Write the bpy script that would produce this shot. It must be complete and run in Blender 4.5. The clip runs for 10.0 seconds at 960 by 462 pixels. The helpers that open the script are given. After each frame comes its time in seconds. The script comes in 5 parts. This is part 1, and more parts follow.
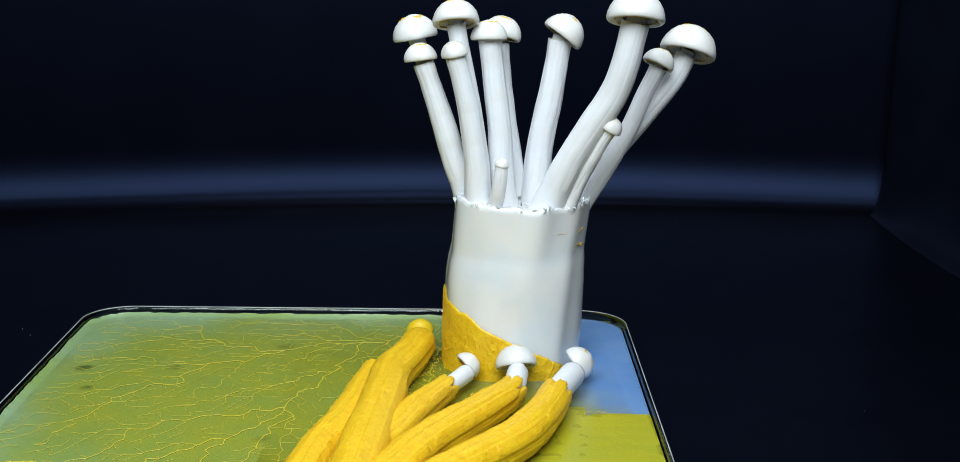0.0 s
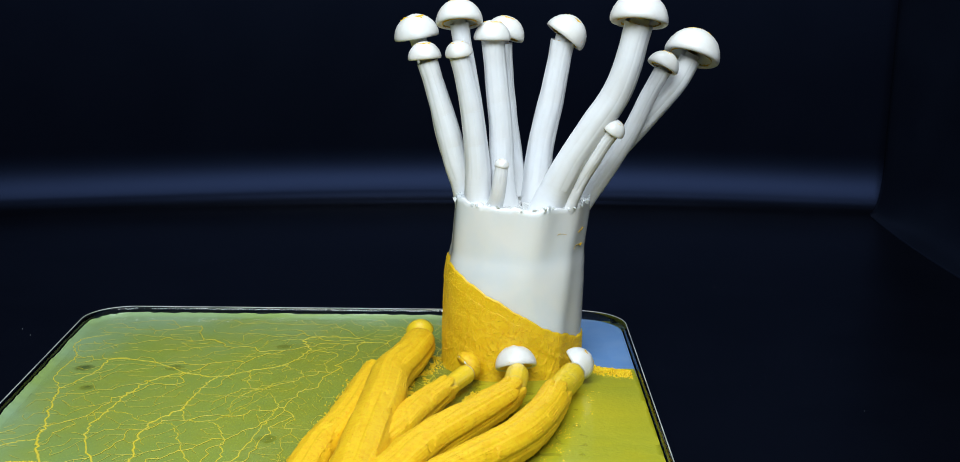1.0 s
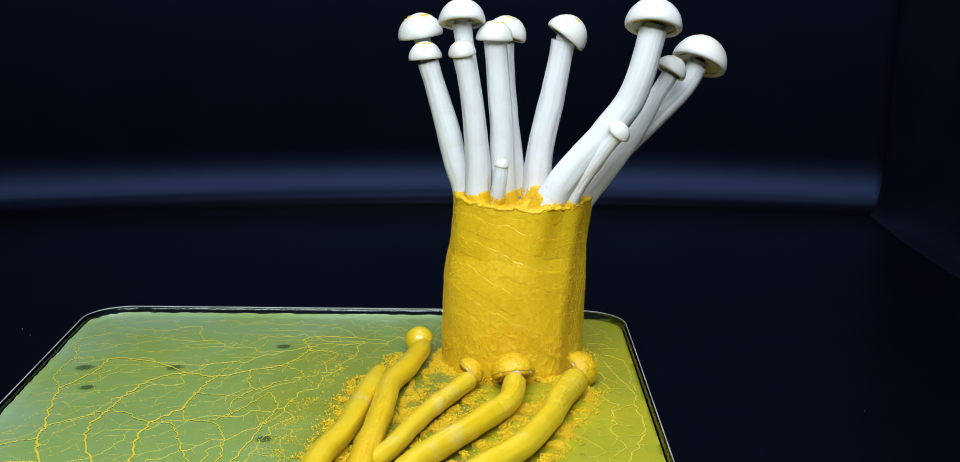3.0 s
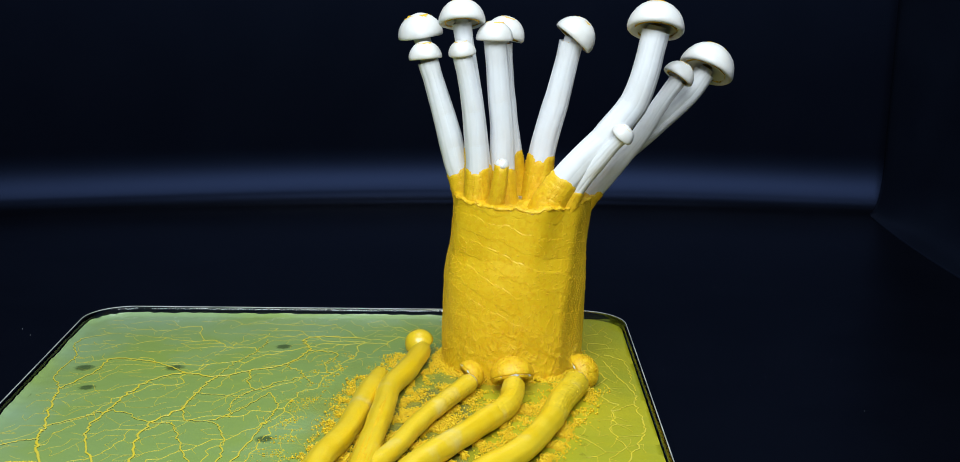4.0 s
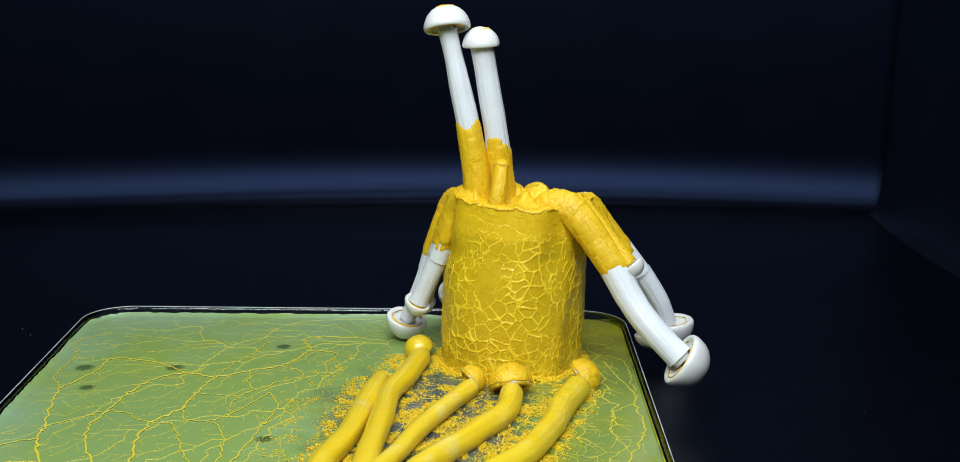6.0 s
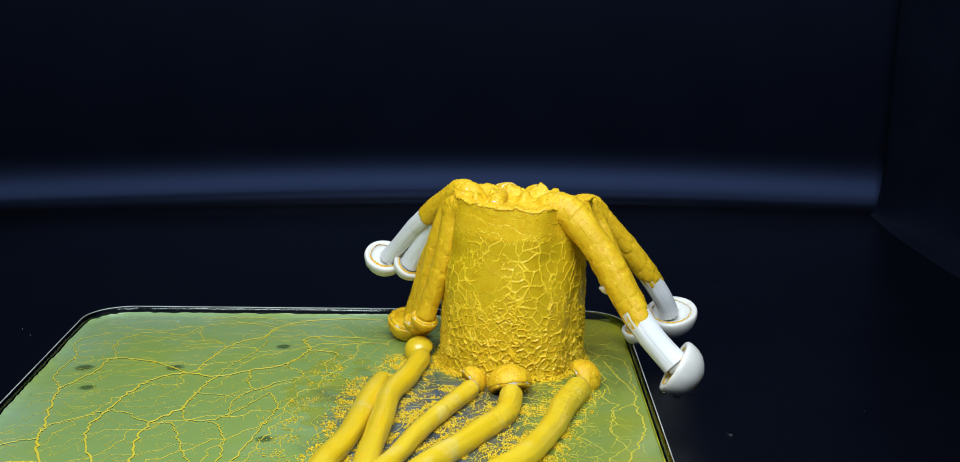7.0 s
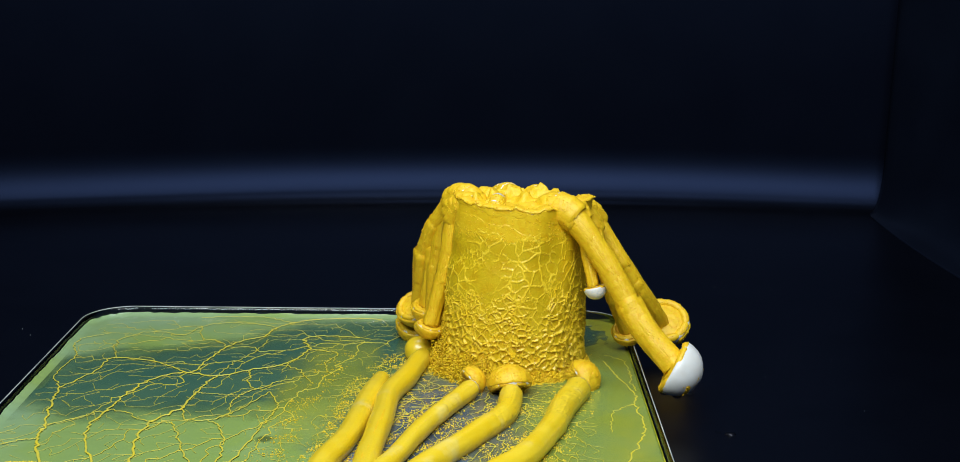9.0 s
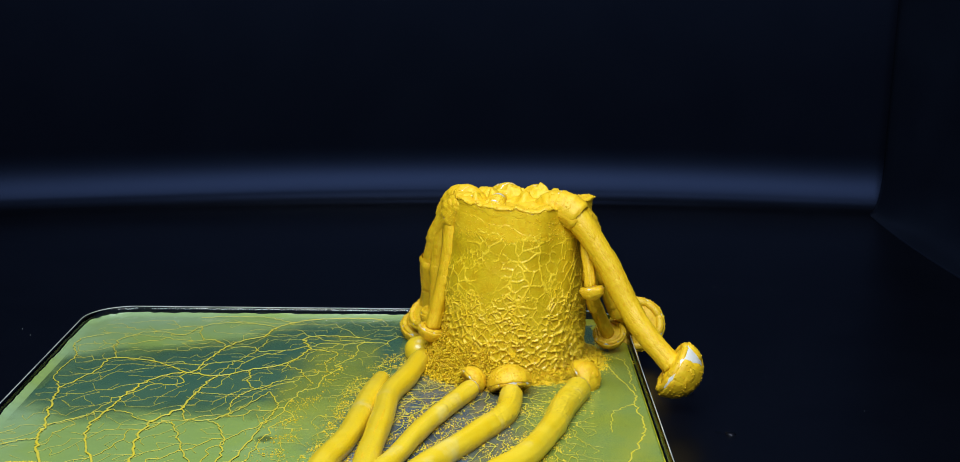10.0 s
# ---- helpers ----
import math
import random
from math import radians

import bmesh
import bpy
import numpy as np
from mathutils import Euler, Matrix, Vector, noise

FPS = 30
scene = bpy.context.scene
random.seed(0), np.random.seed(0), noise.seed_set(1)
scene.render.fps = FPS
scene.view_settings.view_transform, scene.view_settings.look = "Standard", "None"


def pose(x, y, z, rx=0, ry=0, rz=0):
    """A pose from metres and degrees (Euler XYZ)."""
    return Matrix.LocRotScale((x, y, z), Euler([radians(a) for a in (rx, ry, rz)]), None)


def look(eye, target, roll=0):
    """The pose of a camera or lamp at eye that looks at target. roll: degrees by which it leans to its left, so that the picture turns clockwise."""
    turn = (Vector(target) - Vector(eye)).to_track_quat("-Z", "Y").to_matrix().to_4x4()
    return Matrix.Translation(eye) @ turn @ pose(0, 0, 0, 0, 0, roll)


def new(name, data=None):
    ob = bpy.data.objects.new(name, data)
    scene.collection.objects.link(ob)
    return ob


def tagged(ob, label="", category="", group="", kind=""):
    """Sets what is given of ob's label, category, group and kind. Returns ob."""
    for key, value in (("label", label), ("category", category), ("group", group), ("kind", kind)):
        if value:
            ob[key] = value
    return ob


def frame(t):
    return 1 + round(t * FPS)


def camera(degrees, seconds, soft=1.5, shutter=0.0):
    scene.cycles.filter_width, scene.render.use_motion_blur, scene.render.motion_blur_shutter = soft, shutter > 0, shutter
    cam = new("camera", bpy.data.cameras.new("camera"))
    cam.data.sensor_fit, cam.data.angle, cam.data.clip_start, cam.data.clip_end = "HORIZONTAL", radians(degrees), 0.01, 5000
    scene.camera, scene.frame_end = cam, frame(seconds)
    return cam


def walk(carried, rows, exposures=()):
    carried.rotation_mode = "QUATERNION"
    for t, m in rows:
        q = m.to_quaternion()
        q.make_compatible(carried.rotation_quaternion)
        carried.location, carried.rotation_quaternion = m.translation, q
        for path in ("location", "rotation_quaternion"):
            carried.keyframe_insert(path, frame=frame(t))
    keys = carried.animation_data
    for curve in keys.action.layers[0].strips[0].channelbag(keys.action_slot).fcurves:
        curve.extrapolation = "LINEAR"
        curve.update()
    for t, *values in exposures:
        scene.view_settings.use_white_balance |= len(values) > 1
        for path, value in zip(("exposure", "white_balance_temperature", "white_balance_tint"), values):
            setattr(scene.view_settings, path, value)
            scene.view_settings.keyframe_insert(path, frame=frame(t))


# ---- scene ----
cam = camera(37.64, 10.0, soft=0.9)
EYE = (0, -0.4386, 0.165)
VIEW = look(EYE, (0, -0.4386 + math.cos(radians(13.05)), 0.165 - math.sin(radians(13.05))))
walk(cam, [(0, VIEW), (10, VIEW)])

# ---- light: the studio box is lit by one wide panel over the subject and one softer panel over the lens ----
world = bpy.data.worlds.new("studio_dark")
world.use_nodes = True
world.node_tree.nodes["Background"].inputs["Color"].default_value = (0.5, 0.6, 1.0, 1)
world.node_tree.nodes["Background"].inputs["Strength"].default_value = 0.004
scene.world = world


def panel_lamp(name, eye, target, w, h, watts, colour):
    data = bpy.data.lights.new(name, "AREA")
    data.shape, data.size, data.size_y, data.energy, data.color = "RECTANGLE", w, h, watts, colour
    ob = new(name, data)
    ob.matrix_world = look(eye, target)
    return ob


panel_lamp("top_panel_lamp", (0.02, 0.03, 0.62), (0.01, 0.02, 0.05), 0.46, 0.24, 1.7, (0.82, 0.92, 1.0))
panel_lamp("front_panel_lamp", (-0.03, -0.40, 0.47), (0.01, 0.0, 0.07), 0.46, 0.26, 5.0, (0.85, 0.94, 1.0))
scene.view_settings.exposure = 0.0

FLOOR_Z, AGAR_Z, TOP_Z = 0.0135, 0.020, 0.0752


# ---- materials ----
def material(name, base, rough=0.5, second=None, scale=200.0, bump=0.0, bump_scale=600.0, metal=0.0, sss=0.0, sss_colour=None,
             coat=0.0, spec=0.5, detail=5.0, band=(0.35, 0.65), third=None, third_scale=40.0, third_band=(0.45, 0.7)):
    m = bpy.data.materials.new(name)
    m.use_nodes = True
    nt = m.node_tree
    b = nt.nodes["Principled BSDF"]
    b.inputs["Roughness"].default_value, b.inputs["Metallic"].default_value = rough, metal
    b.inputs["Specular IOR Level"].default_value = spec
    b.inputs["Coat Weight"].default_value = coat
    b.inputs["Coat Roughness"].default_value = 0.12
    geo = nt.nodes.new("ShaderNodeNewGeometry")
    tc = nt.nodes.new("ShaderNodeTexCoord")
    where = tc.outputs["Object"]

    def noise_tex(s, d):
        n = nt.nodes.new("ShaderNodeTexNoise")
        n.inputs["Scale"].default_value, n.inputs["Detail"].default_value = s, d
        nt.links.new(where, n.inputs["Vector"])
        return n

    def mixed(a, c, s, lo, hi):
        n = noise_tex(s, detail)
        ramp = nt.nodes.new("ShaderNodeMapRange")
        ramp.inputs[1].default_value, ramp.inputs[2].default_value = lo, hi
        nt.links.new(n.outputs["Fac"], ramp.inputs[0])
        mx = nt.nodes.new("ShaderNodeMix")
        mx.data_type = "RGBA"
        nt.links.new(ramp.outputs[0], mx.inputs[0])
        if isinstance(a, tuple):
            mx.inputs[6].default_value = (*a, 1)
        else:
            nt.links.new(a, mx.inputs[6])
        mx.inputs[7].default_value = (*c, 1)
        return mx.outputs[2]

    colour = base
    if second:
        colour = mixed(base, second, scale, *band)
    if third:
        colour = mixed(colour, third, third_scale, *third_band)
    if isinstance(colour, tuple):
        b.inputs["Base Color"].default_value = (*colour, 1)
    else:
        nt.links.new(colour, b.inputs["Base Color"])
    if sss:
        b.inputs["Subsurface Weight"].default_value = sss
        b.inputs["Subsurface Radius"].default_value = sss_colour or (0.6, 0.5, 0.4)
        b.inputs["Subsurface Scale"].default_value = 0.004
    if bump:
        n = noise_tex(bump_scale, 4)
        height = n.outputs["Fac"]
        bp = nt.nodes.new("ShaderNodeBump")
        bp.inputs["Strength"].default_value, bp.inputs["Distance"].default_value = bump, 0.0006
        nt.links.new(height, bp.inputs["Height"])
        nt.links.new(bp.outputs[0], b.inputs["Normal"])
    return m


def soft_film(name, base, second, strength, rough=0.25, scale=60.0):
    """A thin wet film whose cover fades out towards its rim; the mesh lies within one unit of its own space."""
    m = material(name, base, rough, second, scale=scale, bump=0.12, bump_scale=500, coat=0.3)
    nt = m.node_tree
    b, out = nt.nodes["Principled BSDF"], nt.nodes["Material Output"]
    uv = nt.nodes.new("ShaderNodeUVMap")
    ln = nt.nodes.new("ShaderNodeVectorMath")
    ln.operation = "LENGTH"
    n = nt.nodes.new("ShaderNodeTexNoise")
    n.inputs["Scale"].default_value, n.inputs["Detail"].default_value = 3.0, 6.0
    add = nt.nodes.new("ShaderNodeMath")
    add.operation = "MULTIPLY_ADD"
    add.inputs[1].default_value = 0.8
    fade = nt.nodes.new("ShaderNodeMapRange")
    fade.interpolation_type = "SMOOTHSTEP"
    fade.inputs[1].default_value, fade.inputs[2].default_value = 0.75, 1.35
    fade.inputs[3].default_value, fade.inputs[4].default_value = strength, 0.0
    tr, mx = nt.nodes.new("ShaderNodeBsdfTransparent"), nt.nodes.new("ShaderNodeMixShader")
    nt.links.new(uv.outputs[0], ln.inputs[0])
    nt.links.new(uv.outputs[0], n.inputs["Vector"])
    nt.links.new(n.outputs["Fac"], add.inputs[0])
    nt.links.new(ln.outputs["Value"], add.inputs[2])
    nt.links.new(add.outputs[0], fade.inputs[0])
    nt.links.new(fade.outputs[0], mx.inputs[0])
    nt.links.new(tr.outputs[0], mx.inputs[1])
    nt.links.new(b.outputs[0], mx.inputs[2])
    nt.links.new(mx.outputs[0], out.inputs["Surface"])
    return m


def clear_plastic(name):
    """Thin clear plastic: light goes straight through, with a gloss that grows at grazing angles."""
    m = bpy.data.materials.new(name)
    m.use_nodes = True
    nt = m.node_tree
    nt.nodes.remove(nt.nodes["Principled BSDF"])
    tr, gl, mx, fr = (nt.nodes.new(k) for k in ("ShaderNodeBsdfTransparent", "ShaderNodeBsdfGlossy", "ShaderNodeMixShader", "ShaderNodeFresnel"))
    tr.inputs["Color"].default_value = (0.90, 0.95, 0.94, 1)
    gl.inputs["Roughness"].default_value = 0.06
    fr.inputs["IOR"].default_value = 1.49
    nt.links.new(fr.outputs[0], mx.inputs[0])
    nt.links.new(tr.outputs[0], mx.inputs[1])
    nt.links.new(gl.outputs[0], mx.inputs[2])
    nt.links.new(mx.outputs[0], nt.nodes["Material Output"].inputs["Surface"])
    return m


BLACK = material("black_vinyl", (0.0009, 0.0012, 0.0024), 0.36, (0.0013, 0.0017, 0.0033), scale=30, bump=0.03, bump_scale=1500, spec=0.17)
BLACK.node_tree.nodes["Principled BSDF"].inputs["Specular Tint"].default_value = (0.27, 0.42, 1.0, 1)
# paler copy of the black vinyl; the side wall's light is in its base colour
WALLM = material("lit_black_vinyl", (0.0022, 0.0032, 0.0070), 0.40, (0.0030, 0.0044, 0.0092), scale=25, bump=0.10, bump_scale=900, spec=0.22)
WALLM.node_tree.nodes["Principled BSDF"].inputs["Specular Tint"].default_value = (0.35, 0.55, 1.0, 1)
WHITE = material("mushroom_flesh", (0.724, 0.747, 0.7755), 0.50, (0.696, 0.705, 0.7144), scale=150, bump=0.10, bump_scale=350)
CAPM = material("mushroom_cap_skin", (0.71, 0.71, 0.69), 0.36, (0.66, 0.65, 0.61), scale=220, bump=0.05, bump_scale=900, sss=0.2)
GELM = material("translucent_base_flesh", (0.74, 0.755, 0.75), 0.20, (0.76, 0.75, 0.715), scale=45, bump=0.08, bump_scale=220, sss=0.6, sss_colour=(0.7, 0.7, 0.65), coat=0.5, third=(0.66, 0.71, 0.74), third_scale=55)
FILMEDGE = material("torn_clear_film", (0.72, 0.77, 0.78), 0.12, coat=0.6)
SLIME = material("yellow_slime_velvet", (0.729, 0.450, 0.0054), 0.5, (0.774, 0.504, 0.0108), scale=260, bump=0.30, bump_scale=2600, third=(0.702, 0.378, 0.0036), third_scale=700)
TRUNKSLIME = material("yellow_slime_crust", (0.737, 0.473, 0.00728), 0.44, (0.783, 0.519, 0.01456), scale=160, bump=0.16, bump_scale=3000, third=(0.728, 0.419, 0.00364), third_scale=700, coat=0.08)
SMOOTH = material("wet_yellow_slime", (0.738, 0.495, 0.009), 0.32, (0.756, 0.540, 0.027), scale=160, bump=0.16, bump_scale=1300, third=(0.738, 0.630, 0.234), third_scale=75, third_band=(0.58, 0.82), coat=0.35)
# thin wet skin, its colour darkened further for the shade between net ridges
FILMY = material("wet_skin_shade_darkened", (0.568, 0.387, 0.00602), 0.34, (0.611, 0.421, 0.01032), scale=120, bump=0.18, bump_scale=2400, third=(0.550, 0.335, 0.0043), third_scale=260, coat=0.3)
NETM = material("raised_slime_net", (0.817, 0.551, 0.0133), 0.42, (0.836, 0.589, 0.0285), scale=300, bump=0.2, bump_scale=2600, coat=0.1)
GRAIN = material("slime_granules", (0.791, 0.552, 0.01104), 0.42, (0.736, 0.460, 0.00552), scale=500, bump=0.2, bump_scale=2500)
VEINM = material("slime_vein", (0.66, 0.52, 0.03), 0.4, (0.55, 0.48, 0.06), scale=300, bump=0.2, bump_scale=2000)
AGARM = material("bluish_agar", (0.11, 0.225, 0.45), 0.18, (0.15, 0.265, 0.47), scale=50, bump=0.05, bump_scale=300, coat=0.3, sss=0.2)
LEFTFILM = material("green_film", (0.220, 0.320, 0.090), 0.24, (0.245, 0.340, 0.065), scale=26, bump=0.10, bump_scale=420, third=(0.245, 0.365, 0.21), third_scale=14, coat=0.25)
RIGHTFILM = material("yellow_green_film", (0.38, 0.355, 0.014), 0.28, (0.32, 0.335, 0.022), scale=60, bump=0.2, bump_scale=800, third=(0.46, 0.395, 0.012), third_scale=30, coat=0.2)
YELLOWFILM = soft_film("yellow_film", (0.42, 0.38, 0.015), (0.36, 0.36, 0.03), 0.55)
DARKFILM = soft_film("dark_green_pool", (0.040, 0.120, 0.080), (0.070, 0.155, 0.085), 0.80, rough=0.12, scale=30)
HAZE = soft_film("yellow_haze", (0.44, 0.455, 0.032), (0.36, 0.43, 0.055), 0.42)
WETDARK = soft_film("dark_bare_agar", (0.050, 0.075, 0.10), (0.12, 0.15, 0.15), 0.75, rough=0.14, scale=130)
GREENFILM = soft_film("thin_green_film", (0.22, 0.33, 0.085), (0.27, 0.345, 0.05), 0.70)
SPOT = soft_film("dark_smudge", (0.05, 0.09, 0.03), (0.07, 0.11, 0.03), 0.6)
PLASTIC = clear_plastic("clear_polystyrene")
# pale opaque colour standing in for the glint along the clear rim
RIMM = material("plastic_edge_glint", (0.50, 0.54, 0.52), 0.2, (0.28, 0.31, 0.30), scale=120, coat=0.4)


# ---- building helpers ----
def mesh_from(name, verts, faces, mat, smooth=True, uvs=None):
    me = bpy.data.meshes.new(name)
    me.from_pydata([tuple(v) for v in verts], [], faces)
    me.materials.append(mat)
    if smooth:
        me.polygons.foreach_set("use_smooth", [True] * len(me.polygons))
    if uvs is not None:
        layer = me.uv_layers.new(name="UVMap")
        for loop in me.loops:
            layer.data[loop.index].uv = uvs[loop.vertex_index]
    me.update()
    return me


def part(name, me, parent, label="", m=None):
    ob = new(name, me)
    ob.parent = parent
    if m is not None:
        ob.matrix_basis = m
    return tagged(ob, label)


def thing(name, label, category, at=(0, 0, 0), group="", kind=""):
    ob = new(name)
    ob.empty_display_size = 0.005
    ob.location = at
    return tagged(ob, label, category, group, kind)


def grid_faces(nu, nv, close=False):
    out = []
    for i in range(nu - 1):
        for j in range(nv if close else nv - 1):
            k = (j + 1) % nv
            out.append((i * nv + j, i * nv + k, (i + 1) * nv + k, (i + 1) * nv + j))
    return out


def lerp_table(x, table):
    if x <= table[0][0]:
        return table[0][1]
    for (a, u), (b, v) in zip(table, table[1:]):
        if x <= b:
            return u + (v - u) * (x - a) / (b - a)
    return table[-1][1]


def smooth_curve(pts, n):
    P = [Vector(p) for p in pts]
    Q = [2 * P[0] - P[1], *P, 2 * P[-1] - P[-2]]
    out = []
    for k in range(n):
        u = k / (n - 1) * (len(P) - 1)
        i = min(int(u), len(P) - 2)
        f = u - i
        a, b, c, d = Q[i:i + 4]
        out.append(0.5 * (2 * b + (c - a) * f + (2 * a - 5 * b + 4 * c - d) * f * f + (3 * b - 3 * c + d - a) * f ** 3))
    return out


class Sweep:
    """A round, tapering body along a smooth line; s runs from 0 to 1 by length."""

    def __init__(self, pts, radii, seed=0.0):
        self.line = smooth_curve(pts, 90)
        run = [0.0]
        for a, b in zip(self.line, self.line[1:]):
            run.append(run[-1] + (b - a).length)
        self.length = run[-1]
        self.at = [r / run[-1] for r in run]
        self.radii, self.seed, self.known = radii, seed, {}
        across = (self.line[-1] - self.line[0]).normalized()
        self.ref = Vector((0, 1, 0)) if abs(across.z) > 0.5 else Vector((0, 0, 1))

    def point(self, s):
        s = min(max(s, 0.0), 1.0)
        i = min(max(int(np.searchsorted(self.at, s)) - 1, 0), len(self.line) - 2)
        a, b = self.at[i], self.at[i + 1]
        return self.line[i].lerp(self.line[i + 1], (s - a) / (b - a))

    def axes(self, s):
        key = round(s, 5)
        if key not in self.known:
            self.known[key] = self.find_axes(s)
        return self.known[key]

    def find_axes(self, s):
        t = (self.point(s + 0.02) - self.point(s - 0.02)).normalized()
        side = t.cross(self.ref)
        side.normalize()
        return t, side, t.cross(side).normalized()

    def radius(self, s, a=0.0):
        r = lerp_table(s, self.radii)
        return r * (1 + 0.05 * noise.noise((3.2 * math.cos(a), 3.2 * math.sin(a), s * 5 + self.seed)) + 0.03 * noise.noise((s * 9, self.seed, 2.0)))

    def surface(self, s, a, off=0.0):
        t, u, v = self.axes(s)
        return self.point(s) + (u * math.cos(a) + v * math.sin(a)) * (self.radius(s, a) + off)


def tube_mesh(sw, s0, s1, origin, mat, n=14, rings=8, over=0.0, name="stem"):
    """The stretch s0..s1 of a sweep with softly closed ends, reaching a little past both."""
    verts, ext = [], over / sw.length
    ss = [s0 - ext] + [s0 + (s1 - s0) * k / (rings - 1) for k in range(rings)] + [s1 + ext]
    for k, s in enumerate(ss):
        shrink = -0.00012 if k in (0, len(ss) - 1) and over else 0.0
        q = min(max(s, 0), 1)
        push = sw.axes(q)[0] * ((s - q) * sw.length)
        for j in range(n):
            verts.append(sw.surface(q, 2 * math.pi * j / n, shrink) + push - origin)
    faces = grid_faces(len(ss), n, True)
    faces += [tuple(reversed(range(n))), tuple(range((len(ss) - 1) * n, len(ss) * n))]
    return mesh_from(name, verts, faces, mat)


def crust(x, y, z, coarse=0.0):
    """Relief of the slime crust: raised vein mesh plus grains, in metres."""
    p = Vector((x, y, z)) * (210 + 190 * coarse)
    p += 0.35 * noise.noise_vector(p * 0.8)
    d = noise.voronoi(p)[0]
    vein = math.exp(-((d[1] - d[0]) / (0.11 + 0.09 * coarse)) ** 2)
    g = noise.noise(Vector((x, y, z)) * 1150)
    return 0.00024 * (1 + 1.6 * coarse) * vein + 0.00006 * (1 + 2.2 * coarse) * g


def edge_fall(u, v, seed=0.0):
    """1 well inside a patch, down to 0 at its uneven rim; u, v from -1 to 1."""
    d = (abs(u) ** 3.2 + abs(v) ** 3.2) ** (1 / 3.2) + 0.13 * noise.noise((u * 2.6 + seed, v * 2.6, seed)) - 0.03
    return min(1.0, max(0.0, (1.0 - d) / 0.26))


def sleeve_patch(sw, s0, s1, a0, a1, origin, mat, height=0.00026, step=0, nu=8, nv=8, coarse=0.3, grains=12, reach=0.42):
    ds, da = (s1 - s0) * reach, (a1 - a0) * 0.36
    verts = []
    for i in range(nu):
        u = -1 + 2 * i / (nu - 1)
        s = (s0 + s1) / 2 + u * ((s1 - s0) / 2 + ds)
        for j in range(nv):
            v = -1 + 2 * j / (nv - 1)
            a = (a0 + a1) / 2 + v * ((a1 - a0) / 2 + da)
            p = sw.surface(s, a)
            h = height * (0.8 + 0.25 * noise.noise(p * 250)) + 0.000012 * step + 0.12 * crust(*p, coarse) + 0.00007 * noise.noise(p * 900)
            f = edge_fall(u, v, s0 * 40 + a0)
            f = f * f * (3 - 2 * f)
            verts.append(sw.surface(s, a, h * f - 0.0005 * (1 - f)) - origin)
    faces = grid_faces(nu, nv)
    add_grains(verts, faces, [verts[random.randrange(2, nu - 2) * nv + random.randrange(2, nv - 2)].copy() for _ in range(grains)], 0.00012, 0.00024)
    return mesh_from("slime_patch", verts, faces, mat)


GRAIN_BASE = [Vector(v) for v in ((1, 0, 0), (0, 1, 0), (-1, 0, 0), (0, -1, 0), (0, 0, 1), (0, 0, -1))]
GRAIN_FACES = [(0, 1, 4), (1, 2, 4), (2, 3, 4), (3, 0, 4), (1, 0, 5), (2, 1, 5), (3, 2, 5), (0, 3, 5)]


def add_grains(verts, faces, spots, r0, r1):
    """Rough little grains, sunk halfway into a patch."""
    for p in spots:
        k, r = len(verts), random.uniform(r0, r1)
        sx, sy, sz = random.uniform(0.7, 1.3), random.uniform(0.7, 1.3), random.uniform(0.7, 1.3)
        verts.extend(Vector((p.x + v.x * r * sx, p.y + v.y * r * sy, p.z + v.z * r * sz)) for v in GRAIN_BASE)
        faces.extend(tuple(k + i for i in f) for f in GRAIN_FACES)


MOVES = []
THIN = 0.30  # share of its thickness that an eaten stalk loses


def emerging(ob, inward, t0, spell=0.3, thin=None):
    """The patch lies under the skin and grows out of it at t0; thin: from when to when, and how far, it draws in again."""
    if t0 <= 0:
        return
    after = [(thin[0], Matrix()), (thin[1], Matrix.Translation(thin[2])), (10.5, Matrix.Translation(thin[2]))] if thin else [(10.3, Matrix())]
    MOVES.append((ob, [(0.0, Matrix.Translation(inward))] + ([(t0, Matrix.Translation(inward))] if t0 > 0.05 else []) + [(t0 + spell, Matrix())] + after))
    ob.matrix_basis = Matrix.Translation(inward)


def cap_mesh(R, mat, seed):
    """A dome with an inrolled lip, gills under it; its axis is z, the lip's plane at z = 0."""
    prof = [(0.0, 0.92), (0.20, 0.905), (0.42, 0.84), (0.62, 0.72), (0.79, 0.55), (0.91, 0.35), (0.98, 0.14), (1.0, 0.0), (0.985, -0.10), (0.94, -0.15), (0.85, -0.14), (0.77, -0.09), (0.70, -0.03), (0.58, 0.03), (0.42, 0.07), (0.2, 0.08)]
    n, verts = 48, []
    for k, (r, z) in enumerate(prof):
        for j in range(n):
            a = 2 * math.pi * j / n
            w = 1 + 0.035 * noise.noise((1.3 * math.cos(a), 1.3 * math.sin(a), seed)) + 0.02 * noise.noise((2.5 * math.cos(a) * r, 2.5 * math.sin(a) * r, seed + z * 2))
            dz = 0.0
            if k >= 12:
                dz = 0.03 * (1 if j % 2 else -1)
            verts.append(Vector((r * w * math.cos(a), r * w * math.sin(a), (z + dz) * (1 + 0.05 * noise.noise((math.cos(a), math.sin(a), seed + 5))))) * R)
    return mesh_from("cap", verts, grid_faces(len(prof), n, True), mat)


